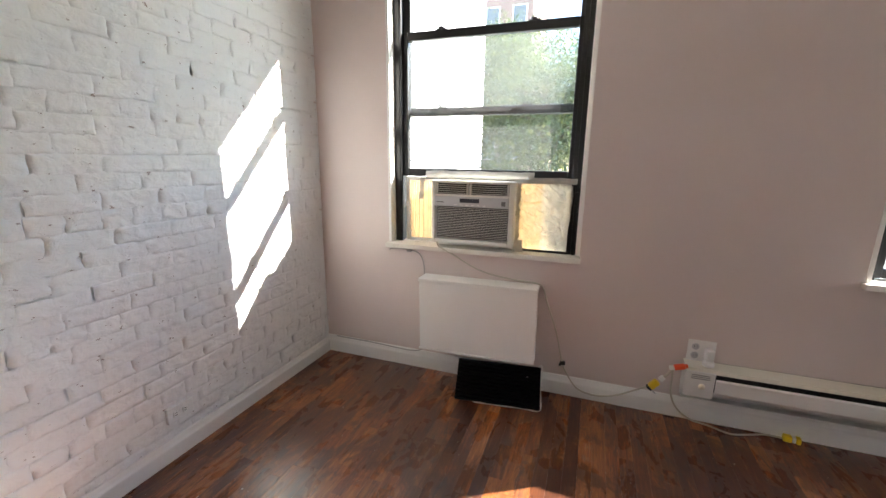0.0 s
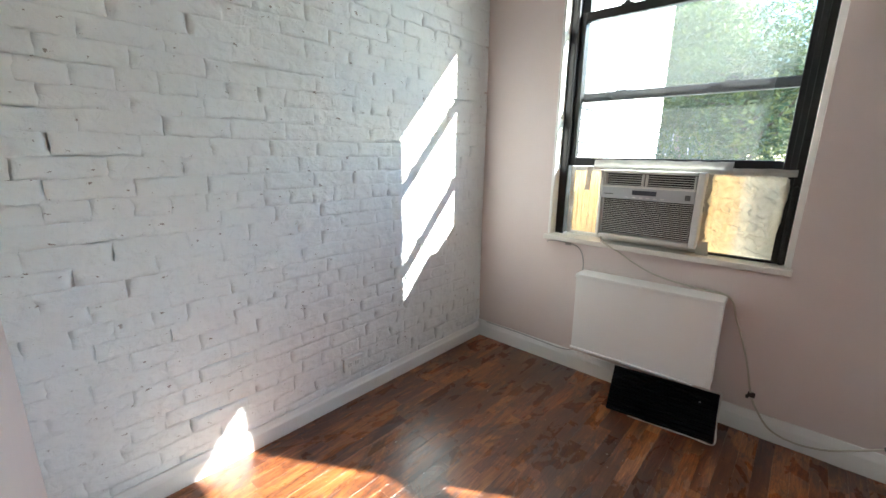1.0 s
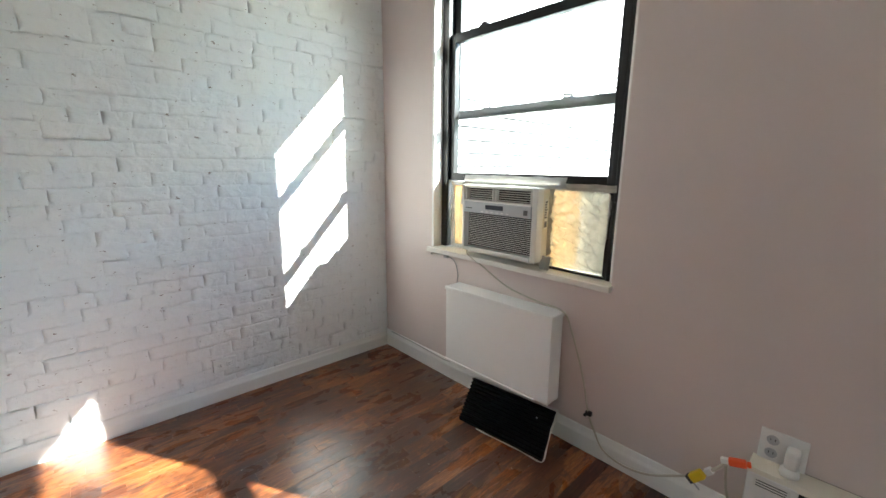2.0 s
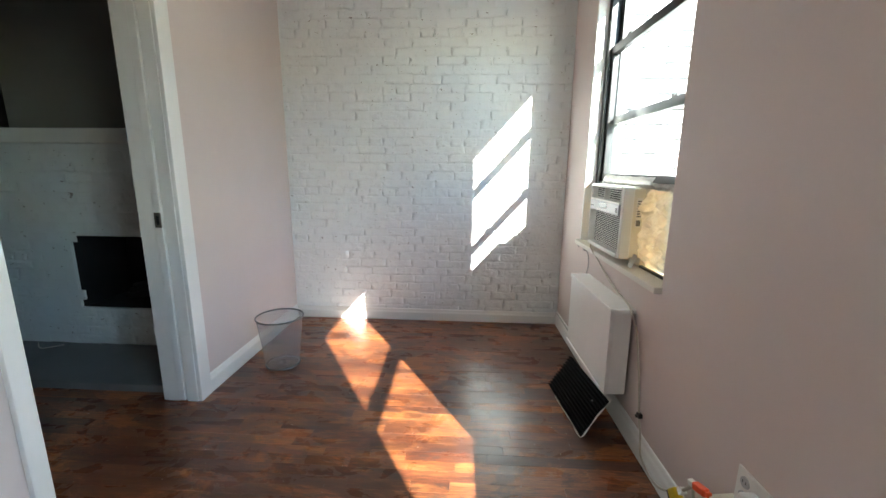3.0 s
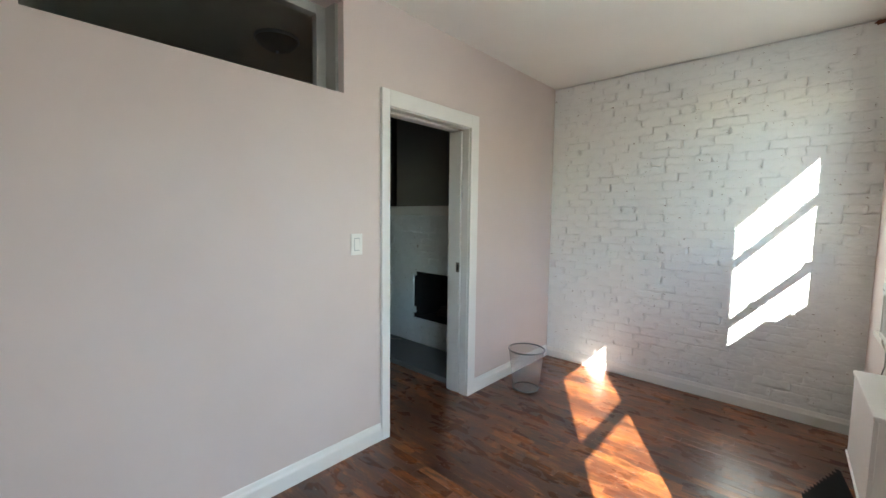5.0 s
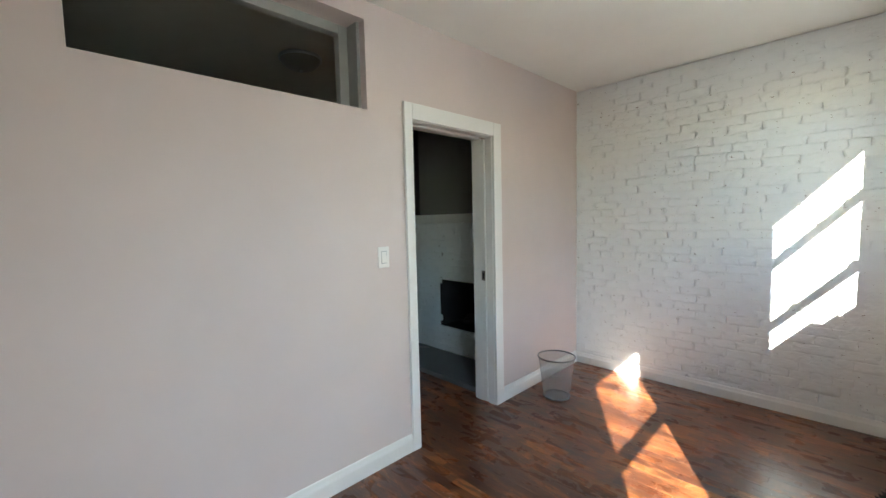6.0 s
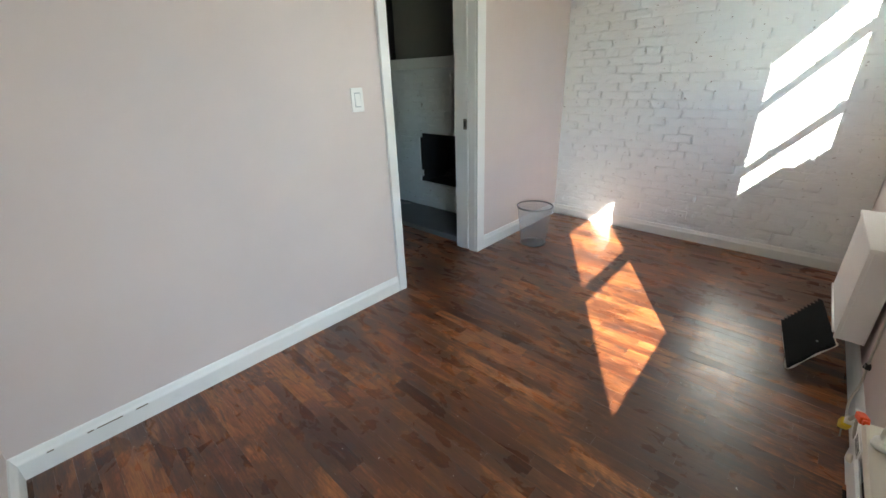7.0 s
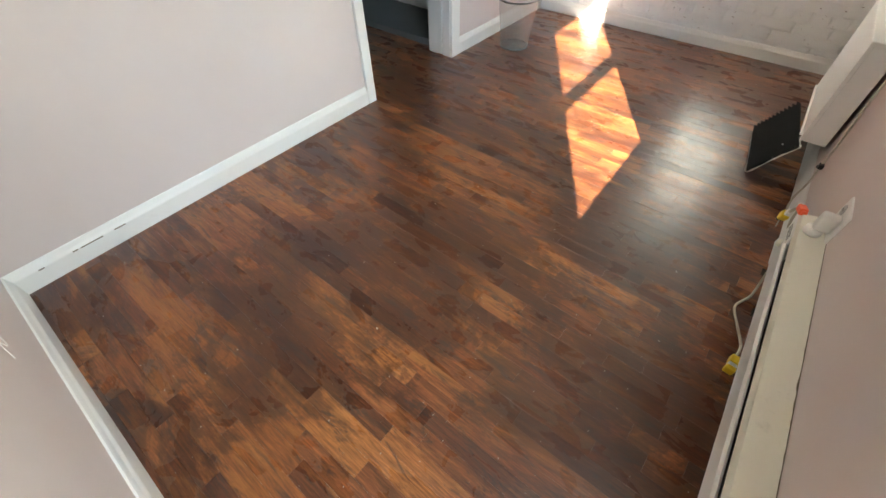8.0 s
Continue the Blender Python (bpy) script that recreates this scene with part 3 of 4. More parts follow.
part("pleats", sheet(40, 1, lambda s, t: (1.363 + 0.150 * s, 0.096 + 0.014 * abs(((s * 9) % 1) - 0.5) * 2, 0.797 + 0.375 * t)), PLEAT_PALE, rp, "paler pleats")
fb = box(1.508, 1.524, 0.080, 0.104, 0.800, 1.186, 0.003)
box(1.238, 1.508, 0.080, 0.104, 1.160, 1.186, 0.003, fb)
part("panel_frame", fb, AC_WHITE, rp)


def crumple(s, t):
    """A bag-like sheet: taped at the rim, bulging low down, full of folds."""
    u = 1.230 + 0.318 * s - 0.030 * (1 - t) * s
    rim = min(1.0, 6 * s, 6 * (1 - s), 7 * t, 5 * (1 - t))
    bulge = rim * (0.020 + 0.040 * math.sin(math.pi * (0.2 + 0.6 * (1 - t))))
    fold = noise.fractal(Vector((u * 13 + 1.5 * t, 3.1, t * 6)), 1.0, 2.0, 5) * 0.026
    fold += abs(noise.noise(Vector((u * 30 + t * 8, 1.7, t * 9 - u * 6)))) * 0.024
    fold += abs(noise.noise(Vector((u * 70, 5.7, t * 26)))) * 0.004
    return (u + fold * 0.25, 0.080 - bulge + fold * (0.35 + 0.65 * rim), 0.799 + 0.394 * t + 0.010 * (1 - t) * s + fold * 0.2)


film = solid("plastic_film", sheet(90, 100, crumple), FILM, "crinkled yellowed plastic film taped over the window gap", "plastic film", smooth=True, at=W)


def tape_strip(s, t):
    n = noise.fractal(Vector((s * 11, 0.3, t * 2)), 1.0, 2.0, 3)
    return (0.70 + 0.62 * s + 0.004 * n, 0.052 + 0.012 * math.sin(math.pi * t) * -1 + n * 0.005, 1.172 + 0.052 * t + n * 0.004)


solid("sealing_tape", sheet(50, 6, tape_strip), TAPE, "wrinkled milky tape sealing the gap under the raised sash", "tape", smooth=True, at=W)
solid("sealing_tape", sheet(8, 10, lambda s, t: (0.640 + 0.03 * s + 0.012 * t, 0.077 + 0.003 * noise.noise(Vector((s * 3, t * 6, 1))), 1.055 + 0.13 * t)), TAPE,
      "torn strip of milky tape on the filler panel", "tape", smooth=True, at=W)
part("taped_edge", sheet(20, 6, lambda s, t: (1.20 + 0.34 * s, 0.060 + 0.004 * noise.noise(Vector((s * 9, t * 3, 2))), 1.168 + 0.03 * t + 0.004 * noise.noise(Vector((s * 6, 0, 5))))), TAPE, film,
     "milky tape strip along the top", smooth=True)
part("taped_side", sheet(4, 24, lambda s, t: (1.222 + 0.030 * s + 0.004 * noise.noise(Vector((t * 7, 1, 3))), 0.048 + 0.022 * s + 0.003 * noise.noise(Vector((s * 5, t * 9, 4))), 0.83 + 0.34 * t)), TAPE, film,
     "milky tape strip down the side of the air conditioner", smooth=True)
solid("sealing_tape", sheet(6, 8, lambda s, t: (1.225 + 0.05 * s + 0.01 * (1 - t), 0.0 + 0.03 * t + 0.004 * noise.noise(Vector((s * 9, t * 9, 7))), 0.797 + 0.06 * t)), TAPE,
      "crumpled tape end at the foot of the air conditioner", "tape", smooth=True, at=W)
solid("rubber_strip", box(1.250, 1.52, 0.050, 0.068, 0.7945, 0.806, 0.003), BLACK_PLASTIC, "black rubber weather strip lying on the sill", "weather strip", at=W)
# filler added below the case so that no daylight leaks in over the sill
solid("foam_strip", box(AX0 - 0.01, AX1 + 0.02, 0.052, 0.090, 0.7945, 0.837, 0.004), TORN, "added strip that blocks the light leak under the air conditioner", "foam strip", at=W)
solid("rubber_strip", box(1.534, 1.552, 0.040, 0.062, 0.7945, 1.13, 0.004), BLACK_PLASTIC, "black rubber weather strip standing in the window corner", "weather strip", at=W)

# ---- radiator cover on the wall under the window ----
RX0, RX1, RZ0, RZ1, RF = 0.725, 1.392, 0.195, 0.618, -0.112
tilt = W @ pose((RX0 + RX1) / 2, 0, RZ0, 0, -0.7, 0) @ pose(-(RX0 + RX1) / 2, 0, -RZ0)
cover = thing("radiator_cover", "white painted box cover hanging on the pink wall, slightly crooked", "radiator cover", tilt)
part("front_panel", box(RX0, RX1, RF, RF + 0.012, RZ0, RZ1 - 0.012, 0.003), COVER_WHITE, cover)
for x in (RX0 + 0.001, RX1 - 0.013):
    part("side_panel", box(x, x + 0.012, RF + 0.012, -0.016, RZ0, RZ1 - 0.014, 0.002), COVER_WHITE, cover)
part("top_panel", box(RX0 - 0.004, RX1 + 0.005, RF - 0.006, -0.001, RZ1 - 0.014, RZ1 + 0.006, 0.004), COVER_WHITE, cover)
part("bottom_lip", box(RX0 - 0.006, RX0 + 0.60, RF - 0.007, RF + 0.004, RZ0 - 0.008, RZ0 + 0.003, 0.003), COVER_WHITE, cover)
part("edge_strip", box(RX1 - 0.014, RX1 + 0.003, RF - 0.004, RF + 0.001, RZ0 + 0.003, RZ1 - 0.016, 0.0015), COVER_WHITE, cover)

# ---- black ribbed panel leaning on the cover ----
base_a, base_b = Vector((1.005, 1.944, 0.004)), Vector((1.452, 2.004, 0.004))
along = (base_b - base_a).normalized()
lean = Vector((-along.y * 0.12, along.x * 0.12, 0.183))
rise = lean.length
lean.normalize()
PANEL = Matrix((( along.x, lean.cross(along).x * -1, lean.x, base_a.x), (along.y, lean.cross(along).y * -1, lean.y, base_a.y), (along.z, lean.cross(along).z * -1, lean.z, base_a.z), (0, 0, 0, 1)))
grille = thing("ribbed_panel", "black ribbed plastic grille with torn edging, leaning on radiator cover", "grille panel", PANEL)
length, teeth = (base_b - base_a).length, 12
prof = []
for k in range(teeth):
    z = rise * k / teeth
    prof += [(0.004, z + 0.001), (0.022, z + rise / teeth * 0.62)]
prof += [(0.006, rise), (-0.002, rise), (-0.002, 0.0)]
part("ribs", extrude(prof, 0, length), BLACK_RIB, grille)
part("edging", tube([(0.10, 0.002, -0.002), (0.2, 0.006, -0.003), (0.32, 0.002, -0.001), (0.40, 0.008, -0.003), (length + 0.004, 0.004, 0.0), (length + 0.006, 0.003, 0.06), (length + 0.003, 0.004, 0.14), (length + 0.008, 0.002, rise), (length - 0.02, 0.004, rise + 0.005), (length - 0.07, 0.0, rise + 0.003)], lambda s: 0.0030 + 0.0013 * math.sin(s * 40)), TORN, grille, "torn white foam edging")
part("rivet", box(length - 0.075, length - 0.066, 0.014, 0.021, rise * 0.72, rise * 0.75, 0.002), STEEL, grille)

# ---- baseboard heater ----
HX0, HX1 = 2.118, 3.96
heater = thing("baseboard_heater", "white electric baseboard heater with a dusty cream top, on the wall", "heater", W)
part("back_plate", box(HX0 + 0.004, HX1, -0.008, -0.001, 0.135, 0.318, 0.001), HEATER_WHITE, heater)
part("top_plate", extrude([(-0.001, 0.324), (-0.073, 0.315), (-0.080, 0.296), (-0.076, 0.296), (-0.070, 0.310), (-0.001, 0.319)], HX0, HX1), DIRTY_CREAM, heater, "dusty cream top plate with scuffs")
part("front_plate", extrude([(-0.075, 0.268), (-0.082, 0.274), (-0.088, 0.266), (-0.088, 0.205), (-0.078, 0.190), (-0.060, 0.176), (-0.056, 0.179), (-0.074, 0.193), (-0.081, 0.206), (-0.081, 0.265), (-0.077, 0.271)], HX0 + 0.13, HX1), HEATER_WHITE, heater, "white front plate, bent inward at the bottom")
part("bottom_plate", extrude([(-0.001, 0.135), (-0.062, 0.135), (-0.068, 0.150), (-0.064, 0.151), (-0.059, 0.139), (-0.001, 0.139)], HX0 + 0.004, HX1), HEATER_WHITE, heater)
# box filling the slot; its black stands for the shade inside
part("heating_element", box(HX0 + 0.13, HX1 - 0.02, -0.052, -0.012, 0.19, 0.29), VOID_SHADE, heater, "heating element box, near-black as the slot's shade")
def grime(s, t):
    w = 0.002 + 0.004 * abs(noise.fractal(Vector((s * 17, 2.0, 1.0)), 1.0, 2.0, 4))
    return (HX0 + 0.13 + (HX1 - HX0 - 0.14) * s, -0.0006 - w * t, 0.3246 - 0.0012 * t)


part("grime_line", sheet(120, 1, grime), GRIME, heater, "brown line of grime along the wall")
cap = part("end_cap", box(HX0, HX0 + 0.128, -0.080, -0.002, 0.165, 0.302, 0.004), HEATER_WHITE, heater, "white end cap with a printed label and a knob")
part("label", box(HX0 + 0.02, HX0 + 0.112, -0.0812, -0.0795, 0.258, 0.288), STICKER, cap)
for k in range(3):
    part("print_line", box(HX0 + 0.026, HX0 + 0.104, -0.0820, -0.0811, 0.263 + 0.009 * k, 0.266 + 0.009 * k), INK, cap)
knob = lathe([(0.0, 0.0), (0.014, 0.0), (0.013, 0.008), (0.009, 0.012), (0.0, 0.012)], 20, False)
knob.transform(pose(HX0 + 0.075, -0.080, 0.225, 90, 0, 0))
part("knob", knob, AC_SIDE, cap, "cream screw knob", smooth=True)

# ---- outlets and switch ----
outlet = thing("wall_outlet", "white two-gang wall outlet plate above the heater", "outlet", W)
part("plate", box(2.128, 2.250, -0.007, 0.0, 0.318, 0.432, 0.003), PLATE, outlet)
for z in (0.352, 0.398):
    sock = lathe([(0.0, 0), (0.017, 0), (0.016, 0.003), (0.0, 0.003)], 24, False)
    sock.transform(pose(2.162, -0.007, z, 90, 0, 0))
    s = part("socket", sock, AC_GREY, outlet, "grey round socket face")
    for dx in (-0.006, 0.006):
        part("slot", box(2.162 + dx - 0.001, 2.162 + dx + 0.001, -0.0108, -0.0095, z - 0.002, z + 0.006), BLACK_PLASTIC, s)
adapter = thing("plug_adapter", "white plug-in adapter hanging in the outlet", "adapter", W)
part("body", box(2.199, 2.234, -0.056, -0.0075, 0.343, 0.404, 0.008), PLATE, adapter)
disc = lathe([(0.0, 0), (0.024, 0), (0.026, 0.006), (0.024, 0.020), (0.0, 0.022)], 28, False)
disc.transform(pose(2.216, -0.044, 0.3215))
part("foot_dial", disc, PLATE, adapter, smooth=True)

brick_outlet = thing("wall_outlet", "painted-over duplex outlet low on the white brick wall", "outlet", pose(0.018, 1.125, 0.205, 0, 0, 90))
part("plate", box(-0.058, 0.058, -0.004, 0.014, -0.036, 0.036, 0.003), BRICK_PAINT, brick_outlet)
for dx in (-0.021, 0.021):
    part("socket", box(dx - 0.014, dx + 0.014, -0.007, -0.003, -0.013, 0.013, 0.003), BRICK_PAINT, brick_outlet)
    for dz in (-0.005, 0.005):
        part("slot", box(dx - 0.006, dx + 0.002, -0.0078, -0.0068, dz - 0.0012, dz + 0.0012), INK, brick_outlet)

switch = thing("light_switch", "white rocker light switch plate on the pink wall", "light switch", pose(2.297, 0.0, 1.218))
part("plate", box(-0.038, 0.038, 0.0, 0.008, -0.060, 0.060, 0.003), PLATE, switch)
part("bezel", box(-0.0195, 0.0195, 0.006, 0.0088, -0.0365, 0.0365, 0.001), AC_GREY, switch)
part("rocker", extrude([(0.008, -0.031), (0.0135, -0.031), (0.0095, 0.031), (0.008, 0.031)], -0.0155, 0.0155), PLATE, switch)

# ---- cords ----
part("power_cord", tube([(0.80, -0.035, 0.83), (0.815, -0.040, 0.80), (0.90, -0.024, 0.752), (1.0, -0.012, 0.695), (1.10, -0.010, 0.660), (1.25, -0.012, 0.640), (1.37, -0.030, 0.640), (1.412, -0.030, 0.615), (1.432, -0.010, 0.54),
      (1.47, -0.010, 0.44), (1.505, -0.009, 0.33), (1.54, -0.010, 0.19), (1.575, -0.012, 0.12), (1.63, -0.030, 0.062), (1.72, -0.036, 0.045), (1.82, -0.050, 0.075), (1.92, -0.070, 0.145), (1.965, -0.078, 0.178)], 0.0042), CORD, ac, "off-white cord drooping down the wall", smooth=True)
clip = thing("cable_clip", "small black cable clip holding the cord on the wall", "cable clip", W)
part("clip_body", box(1.528, 1.556, -0.018, 0.0, 0.180, 0.200, 0.003), BLACK_PLASTIC, clip)
part("clip_tail", box(1.522, 1.534, -0.020, 0.0, 0.172, 0.184, 0.003), BLACK_PLASTIC, clip)
plug = thing("power_plug", "yellow and black cord plug by the heater", "plug", W @ pose(1.985, -0.085, 0.195, 0, -50, 0))
part("plug_body", box(-0.022, 0.028, -0.014, 0.014, -0.016, 0.016, 0.006), YELLOW, plug)
part("collar", box(-0.034, -0.020, -0.012, 0.012, -0.015, 0.015, 0.004), BLACK_PLASTIC, plug, "black collar")
part("prong", box(-0.030, -0.024, -0.002, 0.002, -0.042, -0.014, 0.001), STEEL, plug)
part("tag", box(0.040, 0.066, -0.010, 0.010, -0.011, 0.011, 0.003), PLATE, plug, "white paper tag")
solid("extension_cord", tube([(2.012, -0.086, 0.228), (2.04, -0.086, 0.262), (2.062, -0.082, 0.292), (2.085, -0.078, 0.306)], 0.0055), CORD, "short off-white extension lead", "cord", smooth=True, at=W)
conn = thing("cord_connector", "bright orange cord connector beside the outlet", "connector", W @ pose(2.095, -0.075, 0.309, 0, -14, 8))
part("shell", box(-0.030, 0.020, -0.012, 0.012, -0.012, 0.012, 0.005), ORANGE, conn)
part("cap", box(0.020, 0.032, -0.008, 0.008, -0.008, 0.008, 0.003), ORANGE, conn)
part("sleeve", box(-0.052, -0.030, -0.009, 0.009, -0.009, 0.009, 0.003), PLATE, conn, "white sleeve")
solid("extension_cord", tube([(2.062, -0.080, 0.285), (2.066, -0.070, 0.22), (2.074, -0.045, 0.15), (2.105, -0.034, 0.07), (2.17, -0.036, 0.015), (2.26, -0.052, 0.006), (2.34, -0.086, 0.006), (2.42, -0.062, 0.006), (2.50, -0.034, 0.006), (2.565, -0.040, 0.010)], 0.0045), CORD,
      "off-white extension cord running down onto the floor", "cord", smooth=True, at=W)
plug = thing("power_plug", "yellow three-prong plug with a clear band, lying on the floor", "plug", W @ pose(2.60, -0.044, 0.016, 0, 0, -8))
part("plug_body", box(-0.034, 0.000, -0.015, 0.015, -0.015, 0.015, 0.005), YELLOW, plug)
part("band", box(0.000, 0.014, -0.013, 0.013, -0.013, 0.013, 0.003), PLATE, plug, "pale clear band")
part("plug_face", box(0.014, 0.034, -0.015, 0.015, -0.015, 0.015, 0.005), YELLOW, plug)
solid("thin_wire", tube([(0.485, -0.010, 0.745), (0.50, -0.020, 0.757), (0.56, -0.016, 0.762), (0.62, -0.012, 0.757), (0.672, -0.010, 0.742), (0.698, -0.010, 0.71), (0.712, -0.012, 0.66), (0.716, -0.02, 0.615), (0.717, -0.02, 0.50), (0.715, -0.02, 0.30), (0.705, -0.022, 0.15), (0.685, -0.022, 0.120),
      (0.62, -0.022, 0.108), (0.56, -0.021, 0.108), (0.45, -0.021, 0.112), (0.34, -0.021, 0.116), (0.2, -0.020, 0.116), (0.08, -0.020, 0.116)], 0.0030), GREY_WIRE, "thin grey wire from the sill down to the baseboard", "wire", smooth=True, at=W)
solid("wire_junction", box(0.600, 0.632, -0.020, -0.006, 0.745, 0.766, 0.003), GREY_WIRE, "small grey wire connector under the sill", "wire connector", at=W)

# ---- pale scratch in the end wall's paint, low by the corner ----
solid("paint_scratch", tube([(LONG - 0.0005, 0.66, 0.30), (LONG - 0.0005, 0.62, 0.335), (LONG - 0.0005, 0.60, 0.30), (LONG - 0.0005, 0.565, 0.33), (LONG - 0.0005, 0.575, 0.38)], 0.0014, 6, 6), PLATE,
      "thin pale scratch in the pink wall paint", "scratch", smooth=True)

# ---- waste basket ----
basket = thing("waste_basket", "silver wire-mesh waste basket standing by the baseboard", "waste basket", pose(0.845, 0.262, 0))
part("mesh_side", lathe([(0.100, 0.008), (0.104, 0.03), (0.140, 0.322)], 56, False), MESH, basket, smooth=True)
part("mesh_bottom", lathe([(0.0, 0.010), (0.06, 0.012), (0.100, 0.010)], 56, False), MESH, basket, smooth=True)
for r, z, w in ((0.1415, 0.324, 0.0055), (0.1015, 0.006, 0.0055)):
    ring = lathe([(r + w * math.cos(a), z + w * math.sin(a)) for a in (2 * math.pi * k / 8 for k in range(9))], 56, False)
    part("rim" if z > 0.1 else "foot_ring", ring, RIM, basket, smooth=True)
part("bottom_boss", lathe([(0.0, 0.016), (0.012, 0.015), (0.02, 0.012)], 24, False), RIM, basket, smooth=True)

# ---- ceiling lamp in the next room ----
lamp = thing("ceiling_lamp", "unlit frosted glass ceiling lamp with a metal rim", "ceiling lamp", pose(2.26, -0.98, 2.62))
part("rim", lathe([(0.0, 0.0), (0.148, 0.0), (0.152, -0.016), (0.142, -0.022)], 40, False), STEEL, lamp, smooth=True)
part("shade", lathe([(0.140, -0.020), (0.128, -0.046), (0.095, -0.072), (0.05, -0.088), (0.0, -0.092)], 40, False), LAMP_GLASS, lamp, "frosted glass bowl", smooth=True)
part("finial", lathe([(0.012, -0.090), (0.010, -0.104), (0.0, -0.108)], 16, False), STEEL, lamp, smooth=True)

# ---- fireplace in the next room, facing the doorway ----
fire = thing("fireplace", "white painted brick fireplace with a dark open firebox", "fireplace", pose(0.75, -0.90, 0, 0, 0, 90))
OX0, OX1, OZ0, OZ1 = -0.275, 0.56, 0.305, 0.800
part("breast", wall_with_holes(-1.09, 0.70, 0.008, 0.028, 0.045, 1.388, [(OX0, OX1, OZ0, OZ1)]), BRICK_PAINT, fire)
part("upper_breast", box(-0.545, 0.70, 0.010, 0.40, 1.479, 2.62), ROOM_DIMMED, fire, "upper chimney breast, colour darkened for dimness")
for name, x0, x1, y0, y1, z0, z1 in (("firebox_back", OX0 - 0.05, OX1 + 0.05, 0.44, 0.47, 0.2, 0.9), ("firebox_side", OX0 - 0.05, OX0 - 0.004, 0.030, 0.44, 0.2, 0.9), ("firebox_side", OX1 + 0.004, OX1 + 0.05, 0.030, 0.44, 0.2, 0.9),
                                     ("firebox_floor", OX0 - 0.004, OX1 + 0.004, 0.030, 0.44, 0.2, OZ0 - 0.004), ("firebox_top", OX0 - 0.004, OX1 + 0.004, 0.030, 0.44, OZ1 + 0.004, 0.9)):
    part(name, box(x0, x1, y0, y1, z0, z1, 0.002), SOOT, fire, "black sooty firebox lining")
part("mantel", box(-1.09, 0.70, -0.045, 0.12, 1.388, 1.478, 0.005), WHITE_TRIM, fire, "white painted mantel shelf")
for k in range(5):
    z = OZ0 + 0.03 + 0.035 * (k % 3)
    part("log", tube([(-0.10 + 0.03 * k, 0.20, z), (0.12, 0.17 + 0.02 * k, z + 0.03), (0.38 - 0.02 * k, 0.22, z + 0.01 * k)], 0.022), CHAR, fire, "charred grey log")
solid("hearth", box(0.742, 1.232, -1.95, -0.215, -0.011, 0.045, 0.006), HEARTH, "grey slate hearth slab in front of the fireplace", "hearth", "structure")
solid("thin_wire", tube([(0.78, -1.50, 0.048), (0.83, -1.44, 0.048), (0.86, -1.38, 0.052), (0.82, -1.34, 0.048), (0.79, -1.30, 0.048)], 0.003), CORD, "pale loop of wire lying on the hearth", "wire", smooth=True)

# ---- outside: neighbouring white wall, trees, far house ----
ground = solid("ground", box(-60, 60, 2.6, 120, -3.3, -3.0), CONCRETE, "bare back yard ground far below the window", "ground", "structure")
side = thing("neighbour_wall", "sunlit white painted block wall of the neighbouring house", "wall", pose(-0.45, 2.46, -3.0), "structure")
part("backing", box(-0.4, -0.030, 0.0, 5.2, 0.0, 10.0), MORTAR, side)
rnd = random.Random(5)
verts, faces = [], []
for row in range(82):
    y = -0.2 * (row % 2)
    while y < 5.2:
        a, b = max(0.0, y + 0.009), min(5.2, y + 0.391)
        if b - a > 0.03:
            d = rnd.uniform(-0.003, 0.003)
            k = len(verts)
            z0, z1 = row * 0.122 + 0.010, row * 0.122 + 0.112
            verts += [(-0.030, a, z0), (-0.030, b, z0), (-0.030, b, z1), (-0.030, a, z1), (d, a + 0.004, z0 + 0.004), (d, b - 0.004, z0 + 0.004), (d, b - 0.004, z1 - 0.004), (d, a + 0.004, z1 - 0.004)]
            faces += [(k + 4, k + 5, k + 6, k + 7), (k, k + 1, k + 5, k + 4), (k + 1, k + 2, k + 6, k + 5), (k + 2, k + 3, k + 7, k + 6), (k + 3, k, k + 4, k + 7)]
        y += 0.4
me = bpy.data.meshes.new("blocks")
me.from_pydata(verts, [], faces)
me.materials.append(SIDING)
blocks = new("blocks", me)
blocks.parent = side
tagged(blocks, kind="stuff")


